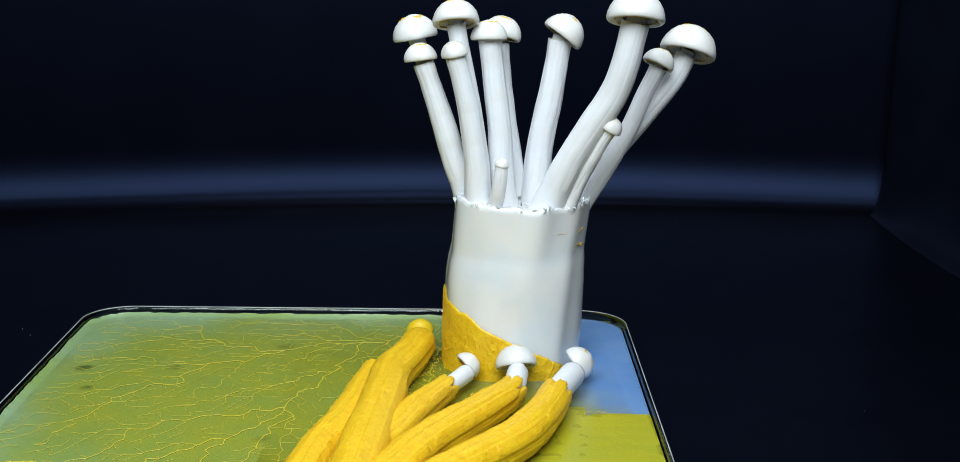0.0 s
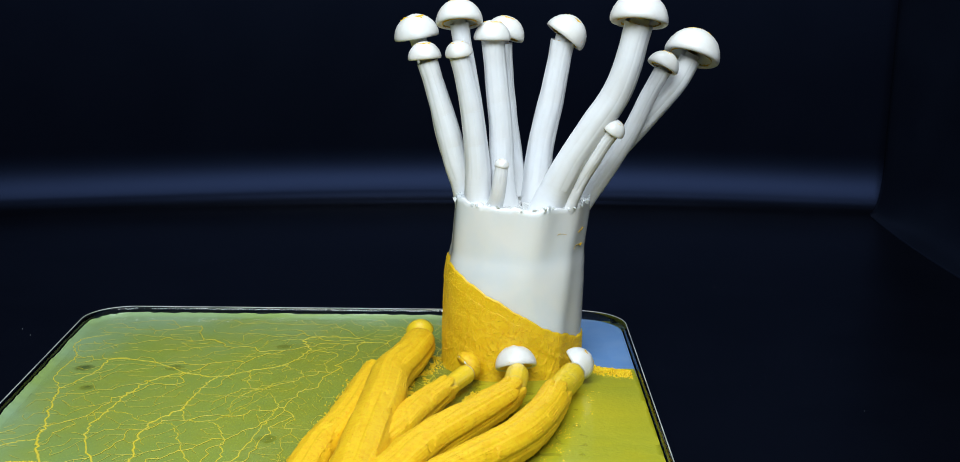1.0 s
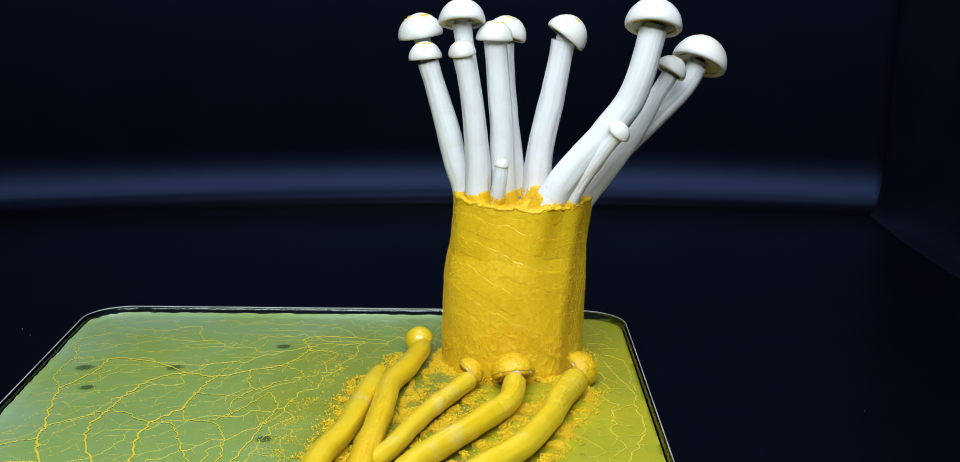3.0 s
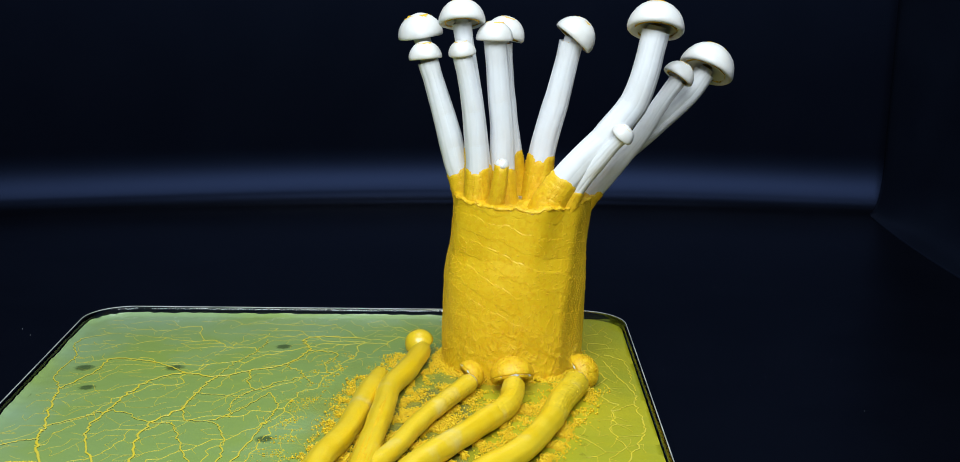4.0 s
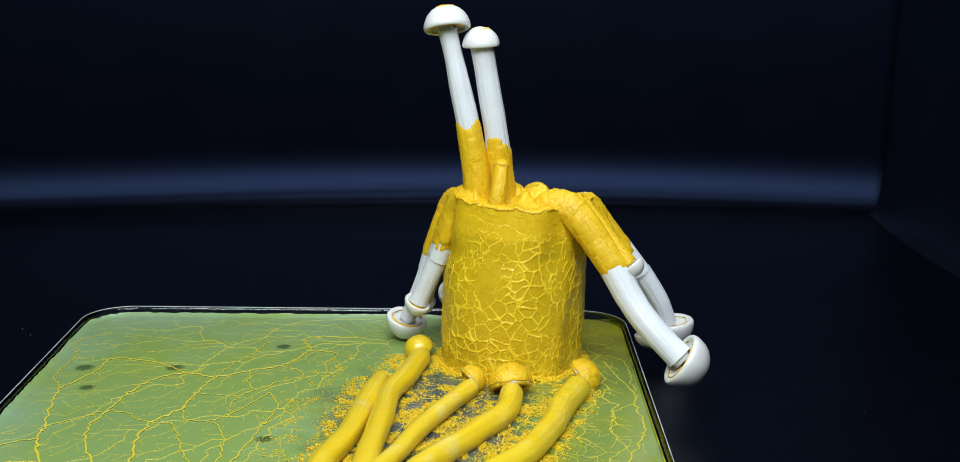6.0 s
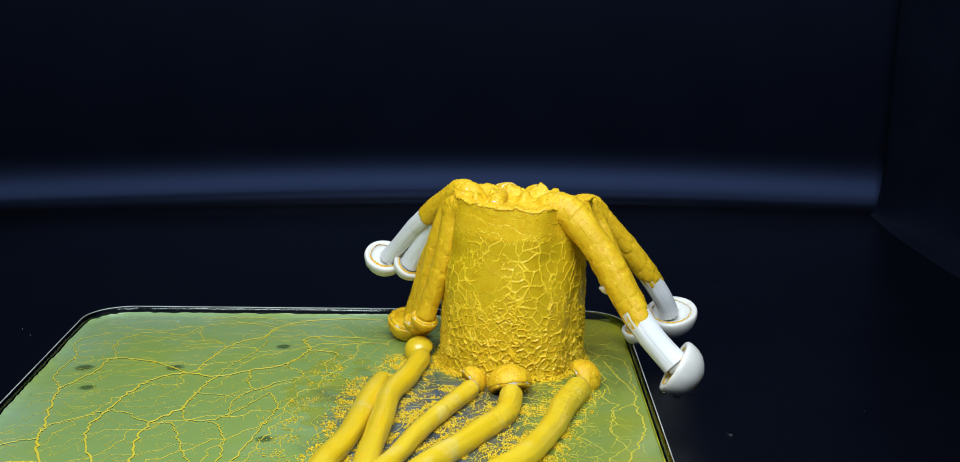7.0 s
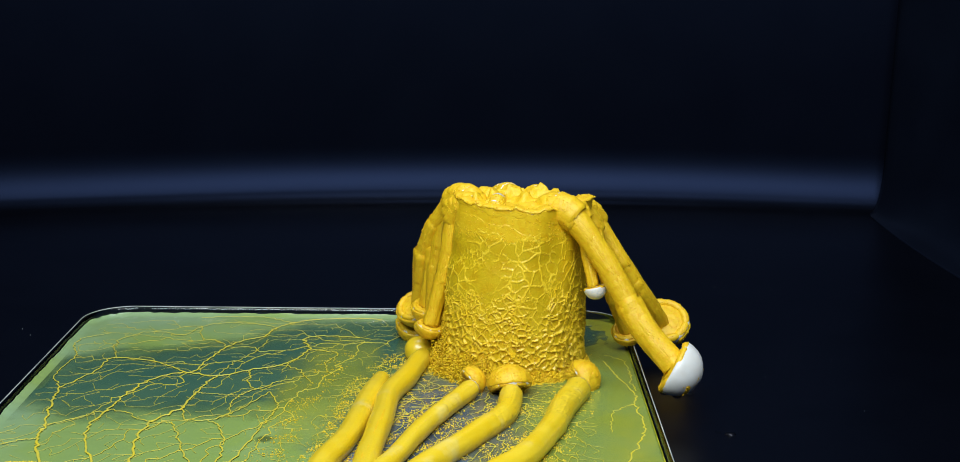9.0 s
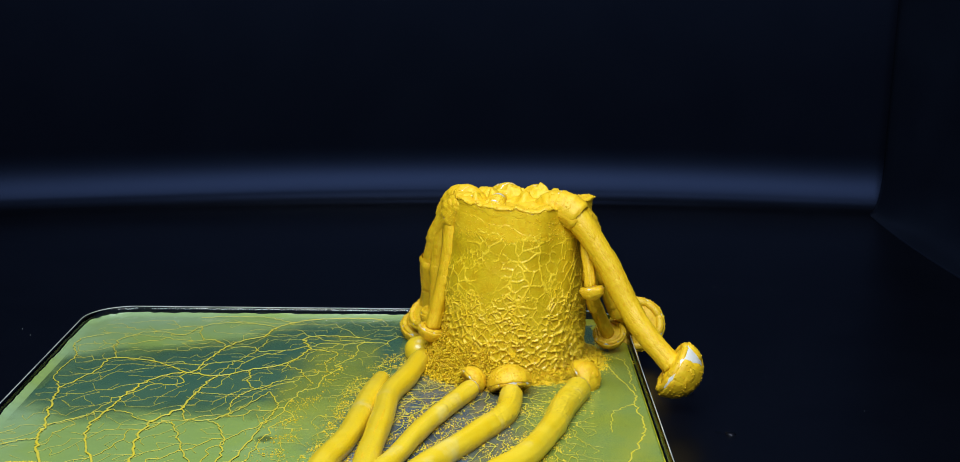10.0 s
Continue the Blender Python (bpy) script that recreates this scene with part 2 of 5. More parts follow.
def cap_patches(parent, R, m, seed, t_from, t_to, order=(0, 0, 1), leave=None):
    """Crust that spreads over a cap; order: the way along which it spreads, in the cap's space."""
    order = Vector(order).normalized()
    cells = [(90, 0)] + [(54, a) for a in range(0, 360, 72)] + [(16, a) for a in range(20, 380, 45)]
    for el, az in cells:
        e, a = radians(el), radians(az)
        axis = Vector((math.cos(e) * math.cos(a), math.cos(e) * math.sin(a), math.sin(e)))
        if leave and axis.dot(Vector(leave).normalized()) > 0.86:
            continue
        half = 38 if el > 30 else 28
        turn = axis.to_track_quat("Z", "Y").to_matrix()
        nu, verts, extra, small = 9, [], random.uniform(0, 0.00006), min(1.0, R / 0.0075)
        for i in range(nu):
            u = -1 + 2 * i / (nu - 1)
            for j in range(nu):
                v = -1 + 2 * j / (nu - 1)
                d = turn @ Vector((math.tan(radians(max(half, 27))) * u * 1.15, math.tan(radians(half)) * v * 1.15, 1)).normalized()
                f = edge_fall(u, v)
                h = (0.00036 + extra + 0.3 * crust(d.x * R + seed, d.y * R, d.z * R, 0.6)) * f * small - 0.0006 * (1 - f)
                z = d.z * 0.93 if d.z > 0 else d.z * 0.3
                verts.append(Vector((d.x, d.y, z)) * (R * 1.005 + h))
        w = 0.5 + 0.5 * axis.dot(order)
        t0 = t_from + (t_to - t_from) * w + random.uniform(-0.08, 0.08)
        verts = [m @ q for q in verts]
        faces = grid_faces(nu, nu)
        add_grains(verts, faces, [verts[random.randrange(2, nu - 2) * nu + random.randrange(2, nu - 2)].copy() for _ in range(28)], 0.00015 * small, 0.00034 * small)
        ob = part("slime_patch", mesh_from("slime_patch", verts, faces, SLIME), parent)
        side = Vector((axis.x, axis.y, 0)).normalized() if el < 30 else axis
        back = side * -min(0.0032, 0.38 * R) + (Vector((0, 0, 0.20 * R)) if el < 30 else Vector())
        emerging(ob, m.to_3x3() @ back, max(0.02, t0))
    # crust on the lip and over the gills
    nj, ni = 40, 9
    up = m.to_3x3() @ Vector((0, 0, 1)) * R
    for arc in range(8):
        am, ring = 2 * math.pi * (arc + 0.5) / 8, []
        for j in range(9):
            a = am + (-1 + 2 * j / 8) * math.pi / 8 * 1.25
            thin = 0.4 if j in (0, 8) else 0.85 if j in (1, 7) else 1.0
            for i in range(ni):
                q = 2 * math.pi * i / ni
                bump = thin * (1 + 0.14 * noise.noise((5 * math.cos(a) + i, 5 * math.sin(a), seed)))
                ring.append(m @ (Vector(((0.85 + 0.155 * bump * math.cos(q)) * math.cos(a), (0.85 + 0.155 * bump * math.cos(q)) * math.sin(a), -0.08 + 0.14 * bump * math.sin(q))) * R))
        back = m.to_3x3() @ Vector((-0.20 * R * math.cos(am), -0.20 * R * math.sin(am), 0.42 * R))
        faces = grid_faces(9, ni, True)
        add_grains(ring, faces, [ring[random.randrange(2 * ni, 7 * ni)].copy() for _ in range(26)], 0.00014 * small, 0.00030 * small)
        ob = part("lip_crust", mesh_from("lip_crust", ring, faces, SLIME), parent)
        emerging(ob, back, max(0.02, t_from + random.uniform(0.15, 0.7) * (t_to - t_from)))
    plug = []
    for i in range(8):
        for j in range(nj):
            a, r = 2 * math.pi * j / nj, 0.10 + 0.68 * i / 7
            plug.append(m @ (Vector((r * math.cos(a), r * math.sin(a), 0.06 * noise.noise((r * 7 * math.cos(a), r * 7 * math.sin(a), seed)) - 0.24 * (1 - r * r))) * R))
    faces = grid_faces(8, nj, True)
    add_grains(plug, faces, [plug[random.randrange(3 * nj, 8 * nj)].copy() for _ in range(70)], 0.00012, 0.00028)
    emerging(part("gill_crust", mesh_from("gill_crust", plug, faces, SLIME), parent), up * 0.50, max(0.02, t_from))


def turn_by(wx, wy, share):
    w = Vector((radians(wx), radians(wy), 0)) * share
    return Matrix.Rotation(w.length, 3, w) if w.length > 1e-6 else Matrix.Identity(3)


def mushroom(label, pts, r0, r1, tip, R, bend, cover, capspread, rows, lean=(0, 0), seed=0.0, leave=None, slump=(0.0, -1.8), settle=(0.0, 0.0), group="mushrooms on the cluster"):
    """A slender mushroom whose foot bends over six short pieces; the upper stalk keeps its shape and carries the cap."""
    pts = [Vector(p) * 0.001 for p in pts]
    tip = Vector(tip) * 0.001
    r0, r1, R = r0 * 0.001, r1 * 0.001, R * 0.001
    base = pts[0] - Vector((0, 0, 0.004))
    root = thing("mushroom", label, "mushroom", base, group)
    sw = Sweep(pts, [(0, r0 * 1.30), (0.12, r0 * 1.10), (0.3, r0), (0.65, r0 * 0.51 + r1 * 0.51), (0.9, r1), (1, r1 * 1.05)], seed)
    core = Sweep(pts, [(a, b * (1 - THIN)) for a, b in sw.radii], seed)
    F, J = 6, 8
    marks = [0.02 + (bend - 0.02) * k / (F - 1) for k in range(F)] + [0.45, 0.66, 1.0]
    joints = [sw.point(s) for s in marks[:J]]
    pieces = []
    for k in range(J):
        last = k >= F - 1
        s0 = marks[k] if k else -0.03
        me = tube_mesh(core if last else sw, s0, marks[k + 1], joints[k], WHITE, rings=12 if last else 5, over=0.0016, n=20 if last else 16)
        ob = part("stem" if last else "stem_foot", me, root, "white upright stalk" if last else "")
        pieces.append(ob)
        if last:
            full = max(lerp_table(marks[k] + 0.02, cover), lerp_table(marks[k + 1], cover)) + 0.5
            for j in range(9):
                mid, mate = 2 * math.pi * j / 9, []
                for p in range(13):
                    u = marks[k] - 0.004 + (marks[k + 1] - marks[k] + 0.008) * p / 12
                    for q in range(7):
                        v = -1 + q / 3
                        mate.append(sw.surface(min(u, 1.0), mid + v * math.pi / 9 * 1.3, -0.00016 * max(0.0, abs(v) - 0.8) / 0.2) - joints[k])
                rind = part("rind", mesh_from("rind", mate, grid_faces(13, 7), WHITE), ob)
                if full < 9:
                    t, sd, v = sw.axes((marks[k] + marks[k + 1]) / 2)
                    gone = Matrix.Translation((sd * math.cos(mid) + v * math.sin(mid)) * -(THIN * r0 * 0.5 + THIN * r1 * 0.5 + 0.0006))
                    MOVES.append((rind, [(0, Matrix()), (full, Matrix()), (full + 0.6, gone), (10.6, gone)]))
        a = marks[k] if k else 0.0
        count = max(1, round((marks[k + 1] - a) * sw.length / 0.0042))
        for q in range(count):
            u0, u1 = a + (marks[k + 1] - a) * q / count, a + (marks[k + 1] - a) * (q + 1) / count
            t0 = lerp_table((u0 + u1) / 2, cover)
            if t0 > 10:
                continue
            turn = random.random()
            for j in range(6):
                a0, a1 = 2 * math.pi * (j + turn) / 6, 2 * math.pi * (j + 1 + turn) / 6
                slip = (u1 - u0) * (0.33 * (j % 2) + random.uniform(-0.15, 0.15))
                me = sleeve_patch(sw, u0 + slip, u1 + slip, a0, a1, joints[k], SLIME, step=j % 3 + 3 * (q % 2), reach=0.60 if last else 0.95, nu=10 if last else 11, grains=16)
                pt = part("slime_patch", me, ob)
                t, sd, v = sw.axes((u0 + u1) / 2)
                mid = (a0 + a1) / 2
                out = sd * math.cos(mid) + v * math.sin(mid)
                late = max(7.0, full + 0.2) if last else 10
                emerging(pt, out * -0.0019, t0 + random.uniform(-0.12, 0.12), thin=(late, max(9.4, late + 0.8), out * -THIN * sw.radius((u0 + u1) / 2)) if last and late < 9 else None)
    up = sw.axes(0.985)[0]
    axis = (up + Vector((lean[0], lean[1], 0.0))).normalized()
    m = Matrix.Translation(tip - axis * R * 0.34 - joints[-1]) @ axis.to_track_quat("Z", "Y").to_matrix().to_4x4()
    cme = cap_mesh(R, CAPM, seed)
    cme.transform(m)
    part("cap", cme, pieces[-1], "domed white cap with a rolled lip")
    if leave:
        held = turn_by(*rows[-1][3:], 1) @ turn_by(*rows[-1][1:3], 1)
        leave = m.to_3x3().transposed() @ (held.transposed() @ Vector(leave))
    if capspread:
        cap_patches(pieces[-1], R, m, seed, *capspread, leave=leave)

    def poses(wx, wy, ex, ey):
        p, out = joints[0].copy(), []
        for k in range(J):
            r = turn_by(wx, wy, min(1.0, (k + 1) / F))
            if k >= F:
                r = turn_by(ex, ey, (k + 1 - F) / (J - F)) @ r
            out.append(Matrix.Translation(p - base) @ r.to_4x4())
            if k < J - 1:
                p = p + r @ (joints[k + 1] - joints[k])
        return out

    low = Matrix.Translation(base + Vector((slump[0], 0, slump[1])) * 0.001)
    MOVES.append((root, [(0, Matrix.Translation(base)), (4.6, Matrix.Translation(base)), (5.6, Matrix.Translation(base).lerp(low, 0.3)), (7.0, low), (8.2, low), (10, Matrix.Translation(Vector((settle[0], 0, settle[1])) * 0.001) @ low)]))
    rows = [(*r, 0, 0) if len(r) == 3 else r for r in rows]
    fine = [rows[0]]
    for a, b in zip(rows, rows[1:]):
        n = max(1, math.ceil(math.hypot(b[1] - a[1], b[2] - a[2]) / 45))
        n = min(n, max(1, round((b[0] - a[0]) * FPS)))
        for q in range(1, n + 1):
            fine.append(tuple(x + (y - x) * q / n for x, y in zip(a, b)))
    table = [(r[0], poses(*r[1:])) for r in fine]
    for k, ob in enumerate(pieces):
        ob.matrix_basis = table[0][1][k]
        MOVES.append((ob, [(t, ps[k]) for t, ps in table]))
    return root


# ---- the studio box: a black sheet swept up behind, side walls, a lid; left wall, front wall and lid are unseen additions ----
def backdrop():
    prof = [(-0.90, FLOOR_Z)] + [(0.262 * k / 6 - 0.001 * (6 - k), FLOOR_Z) for k in range(1, 7)]
    y, z = 0.272, FLOOR_Z
    for r, a0, a1, n in ((0.012, 0, 62, 14), (0.050, 62, 89, 14)):
        for k in range(1, n + 1):
            a = radians(a0 + (a1 - a0) * k / n)
            b0 = radians(a0 + (a1 - a0) * (k - 1) / n)
            y += r * (math.sin(a) - math.sin(b0))
            z += r * (math.cos(b0) - math.cos(a))
            prof.append((y, z))
    prof += [(y + 0.004, z + 0.2), (y + 0.006, 0.80)]
    nx, verts = 41, []
    for y, z in prof:
        for i in range(nx):
            x = -0.60 + 1.2 * i / (nx - 1)
            sag = 0.034 * ((x + 0.02) / 0.28) ** 2 if y > 0.2 else 0.0
            w = 0.0012 * noise.noise((x * 6, y * 5, z * 4))
            verts.append((x, y - min(sag, 0.05), z + (w if z > FLOOR_Z + 0.001 else 0.0)))
    ob = new("floor", mesh_from("floor", verts, grid_faces(len(prof), nx), BLACK))
    return tagged(ob, "black glossy vinyl sheet swept up into the back wall", "floor", kind="structure")


def slab(name, lo, hi, label, category, bevel=0.006, mat=None, lean=0.0):
    bm = bmesh.new()
    bmesh.ops.create_cube(bm, size=1)
    for v in bm.verts:
        v.co = Vector([lo[i] + (hi[i] - lo[i]) * (v.co[i] + 0.5) for i in range(3)])
    if bevel:
        bmesh.ops.bevel(bm, geom=bm.edges[:], offset=bevel, segments=4, affect="EDGES", profile=0.6)
    me = bpy.data.meshes.new(name)
    bm.to_mesh(me)
    bm.free()
    me.materials.append(mat or BLACK)
    for v in me.vertices:
        v.co.x += lean * (v.co.z - lo[2])
    me.polygons.foreach_set("use_smooth", [True] * len(me.polygons))
    return tagged(new(name, me), label, category, kind="structure")


def side_wall():
    """The sheet's side: a cove out of the floor, an upright wall, and a far edge that turns back into a dark crease."""
    prof = [(-0.001, FLOOR_Z + 0.0002), (0.0, FLOOR_Z + 0.0005)]
    prof += [(0.022 * math.sin(radians(a)), FLOOR_Z + 0.0008 + 0.030 * (1 - math.cos(radians(a)))) for a in range(8, 83, 7)]
    prof += [(0.026 + 0.05 * k / 6, FLOOR_Z + 0.03 + 0.73 * k / 6) for k in range(1, 7)]
    ys = [-0.85, -0.5, -0.2, -0.05] + [0.02 * k for k in range(12)] + [0.232, 0.240, 0.246, 0.251, 0.254, 0.256]
    verts = []
    for y in ys:
        back = max(0.0, (y - 0.244) / 0.012)
        for x, z in prof:
            bow = 0.012 * ((y - 0.25) / 0.12) ** 2 if y > 0.10 else 0.01875
            verts.append((0.1945 + x * (1 - 0.75 * min(1.0, max(0.0, (y - 0.20) / 0.05))) + bow * 0.45 + 0.008 * back ** 4, y, z + 0.0008 * noise.noise((y * 8, z * 5, 2))))
    ob = new("wall_right", mesh_from("wall_right", verts, grid_faces(len(ys), len(prof)), WALLM))
    mod = ob.modifiers.new("thick", "SOLIDIFY")
    mod.thickness, mod.offset = 0.004, -1.0
    return tagged(ob, "black vinyl side wall of the studio box", "wall", kind="structure")


backdrop()
side_wall()
# out of view: these three are added to keep outside light off the set
slab("wall_left", (-0.46, -0.90, FLOOR_Z - 0.002), (-0.44, 0.36, 0.78), "unseen black side wall added to close the studio box", "wall")
slab("wall_front", (-0.46, -0.93, FLOOR_Z - 0.002), (0.40, -0.90, 0.78), "unseen black wall added behind the lens", "wall")
slab("ceiling", (-0.48, -0.94, 0.76), (0.42, 0.40, 0.79), "unseen black lid added over the studio box", "ceiling")


# ---- the clear dish with its agar ----
X0, X1, Y0, Y1 = -0.1410, 0.0514, -0.148, 0.0512


def rounded_loop(inset, z, r, n=10):
    x0, x1, y0, y1 = X0 + inset, X1 - inset, Y0 + inset, Y1 - inset
    r = max(r - inset, 0.001)
    out = []
    for cx, cy, a0 in ((x1 - r, y1 - r, 0), (x0 + r, y1 - r, 90), (x0 + r, y0 + r, 180), (x1 - r, y0 + r, 270)):
        for k in range(n + 1):
            a = radians(a0 + 90 * k / n)
            x, y = cx + r * math.cos(a), cy + r * math.sin(a)
            out.append(Vector((x, y - 0.035 * (x + 0.045), z)))
    return out


def dish():
    root = thing("culture_dish", "clear plastic rectangular culture dish with rounded corners", "dish", (-0.045, -0.05, FLOOR_Z))
    o = Vector(root.location)
    rings = [(0.0012, FLOOR_Z + 0.0002), (0.0002, FLOOR_Z + 0.001), (0.0, 0.0215), (0.0001, 0.0226), (0.0006, 0.0229), (0.0012, 0.0226), (0.0014, 0.0215), (0.0016, FLOOR_Z + 0.0016)]
    loops = [rounded_loop(i, z, 0.017) for i, z in rings]
    n = len(loops[0])
    verts = [p - o for lp in loops for p in lp]
    faces = grid_faces(len(loops), n, True) + [tuple(range(n)), tuple(reversed(range((len(loops) - 1) * n, len(loops) * n)))]
    me = mesh_from("wall", verts, faces, PLASTIC)
    part("wall", me, root, "thin clear plastic wall and rim")
    # thin pale tube along the rim: its bright glint as colour
    line = rounded_loop(0.0006, 0.0229, 0.017, 16)
    verts, n2 = [], len(line)
    for k, p in enumerate(line):
        out = Vector((line[(k + 1) % n2].y - line[k - 1].y, line[k - 1].x - line[(k + 1) % n2].x, 0)).normalized()
        for q in range(6):
            verts.append(p + out * 0.00019 * math.cos(q * math.pi / 3) + Vector((0, 0, 0.00019 * math.sin(q * math.pi / 3))) - o)
    part("rim", mesh_from("rim", verts, grid_faces(n2, 6, True) + [((n2 - 1) * 6 + q, (n2 - 1) * 6 + (q + 1) % 6, (q + 1) % 6, q) for q in range(6)], RIMM), root, "pale rim edge with the plastic's glint painted in")
    loops = [rounded_loop(0.0019, FLOOR_Z + 0.0019, 0.017), rounded_loop(0.0018, AGAR_Z - 0.0012, 0.017), rounded_loop(0.0019, AGAR_Z + 0.0002, 0.017), rounded_loop(0.0022, AGAR_Z, 0.017)]
    verts = [p - o for lp in loops for p in lp]
    faces = grid_faces(len(loops), n, True) + [tuple(reversed(range(n))), tuple(range(3 * n, 4 * n))]
    part("agar", mesh_from("agar", verts, faces, AGARM), root, "bluish translucent agar gel")
    return root


dish()


def inside_dish(x, y, d=0.003):
    return X0 + d < x < X1 - d and Y0 + d < y + 0.035 * (x + 0.045) < Y1 - d


def green_film():
    """The thin slime film left of the cluster, spread over the agar up to an uneven border; it climbs the dish wall a little."""
    nx, ny = 130, 150
    verts = []
    for i in range(nx):
        for j in range(ny):
            x, y = X0 + 0.0018 + 0.170 * i / (nx - 1), Y0 + 0.0018 + (Y1 - Y0 - 0.0036) * j / (ny - 1)
            border = 0.014 + 0.004 * noise.noise((y * 90, 0, 0)) - max(0.0, min(0.05, -0.005 - y)) * 0.95
            under = max(0.0, min(1.0, (x - border + 0.006) / 0.012))
            away, r = (X0 + 0.017 - x, y - (Y1 - 0.017)), 0.0152
            edge = min(x - X0, Y1 - y)
            if away[0] > 0 and away[1] > 0:
                d = math.hypot(*away)
                edge = 0.017 - d
                if d > r:
                    x, y = X0 + 0.017 - away[0] * r / d, Y1 - 0.017 + away[1] * r / d
                    edge = 0.0018
            climb = max(0.0, 1 - (edge - 0.0018) / 0.0022) ** 2
            z = AGAR_Z + 0.00014 - 0.0016 * under + 0.00005 * noise.noise((x * 200, y * 200, 1))
            z += climb * (0.0009 + 0.0005 * noise.noise((x * 420, y * 420, 5)))
            verts.append((x, y - 0.035 * (x + 0.045), z))
    ob = new("slime_film", mesh_from("slime_film", verts, grid_faces(nx, ny), LEFTFILM))
    return tagged(ob, "mottled green slime film spread thinly over the agar", "slime film", kind="stuff")


green_film()


def film_tile(cx, cy, w, mat):
    n, verts = 7, []
    for i in range(n):
        for j in range(n):
            u, v = -1 + 2 * i / (n - 1), -1 + 2 * j / (n - 1)
            d = math.hypot(u, v)
            x = min(cx + u * w, X1 - 0.0018)
            y = min(cy + v * w, Y1 - 0.0022 - 0.035 * (x + 0.045))
            verts.append((x, y, AGAR_Z + 0.00024 * (1 - 0.35 * d * d) + 0.00004 * noise.noise((x * 500, y * 500, 3)) + 0.00004))
    return mesh_from("film_patch", verts, grid_faces(n, n), mat)


def right_film():
    """The film that creeps over the bare corner of the agar, piece by piece."""
    root = thing("creeping_slime_film", "yellow-green slime film creeping over bare agar", "slime film", (0.03, -0.03, AGAR_Z))
    o = Vector(root.location)
    y = -0.141
    while y < 0.046:
        x = 0.004
        while x < 0.0505:
            px, py = x + random.uniform(-0.001, 0.001), y + random.uniform(-0.001, 0.001)
            front = -0.046 - 0.40 * (px - 0.022) + 0.003 * noise.noise((px * 150, 0, 0))
            late = (py - front) / 0.050
            late = late if late < 1 else 1 + (late - 1) * 0.45
            near_trunk = math.hypot(px - 0.010, py) < 0.018
            if inside_dish(px, py, 0.0025) and not near_trunk:
                me = film_tile(px, py, 0.0062, RIGHTFILM)
                me.transform(Matrix.Translation(-o))
                ob = part("film_patch", me, root)
                if late > 0:
                    emerging(ob, Vector((0, 0, -0.0007)), 0.02 + late * 0.95 + random.uniform(-0.04, 0.04), 0.3)
            x += 0.0070
        y += 0.0070
    return root


right_film()


def pool(name, label, cx, cy, rx, ry, sag, mat, rows, turn=0.0):
    n, verts, uvs = 31, [], []
    for i in range(n):
        for j in range(n):
            u, v = -1 + 2 * i / (n - 1), -1 + 2 * j / (n - 1)
            d = math.hypot(u, v)
            c, s = math.cos(radians(turn)), math.sin(radians(turn))
            x, y = cx + c * u * rx - s * v * ry, cy + s * u * rx + c * v * ry
            x = min(max(x, X0 + 0.0045), X1 - 0.0022)
            y = min(max(y, Y0 + 0.0045), Y1 - 0.006 - 0.035 * (x + 0.045))
            verts.append((c * (x - cx) + s * (y - cy), c * (y - cy) - s * (x - cx), -sag * d * d + 0.12 * sag * noise.noise((u * 2, v * 2, cx * 100))))
            uvs.append((u, v))
    ob = new(name, mesh_from(name, verts, grid_faces(n, n), mat, uvs=uvs))
    tagged(ob, label, "slime film", kind="stuff")
    MOVES.append((ob, [(t, pose(cx, cy, AGAR_Z + 0.001 * z, 0, 0, turn)) for t, z in rows]))
    ob.matrix_basis = MOVES[-1][1][0][1]
    return ob


def layers(name, label, cx, cy, rx, ry, mat, times, turn=0.0, rising=True):
    """Thin coats of one film, one over another, that come up or go down one after the other."""
    for k, (t0, t1) in enumerate(times):
        size = 0.72 + 0.28 * (k + 1) / len(times)
        up, down = 0.23 + 0.02 * k, -0.10
        rows = [(0, down), (t0, down), (t1, up), (10, up)] if rising else [(0, up), (t0, up), (t1, down), (10, down)]
        if rows[1][0] <= 0:
            rows = rows[1:]
            rows[0] = (0, rows[0][1])
        pool(name, label, cx + 0.003 * k, cy - 0.002 * k, rx * size, ry * size, 0.00005, mat, rows, turn)


layers("yellow_slime_film", "yellow slime film between lying mushrooms on the agar", -0.008, -0.064, 0.060, 0.085, YELLOWFILM, [(2.0, 4.2), (5.0, 8.0)], 0, False)
layers("yellow_slime_film", "thin yellow haze of slime over the green film", -0.070, -0.030, 0.100, 0.105, HAZE, [(0.3, 2.0), (1.0, 3.4)], 0, False)
layers("yellow_slime_film", "thin yellow haze of slime beside lying mushrooms", -0.046, -0.028, 0.036, 0.075, HAZE, [(2.5, 6.0)], 0, False)
pool("yellow_slime_film", "yellow speckled slime border beside lying mushrooms", -0.047, -0.026, 0.022, 0.070, 0.00005, HAZE, [(0, -0.25), (5.0, -0.25), (8, 0.32), (10, 0.36)], -4)
pool("thinned_slime_film", "thinned green slime film beside the cluster foot", 0.038, -0.050, 0.040, 0.085, 0.00005, GREENFILM, [(0, -0.25), (2.0, -0.25), (5.5, 0.30), (10, 0.34)], 0)
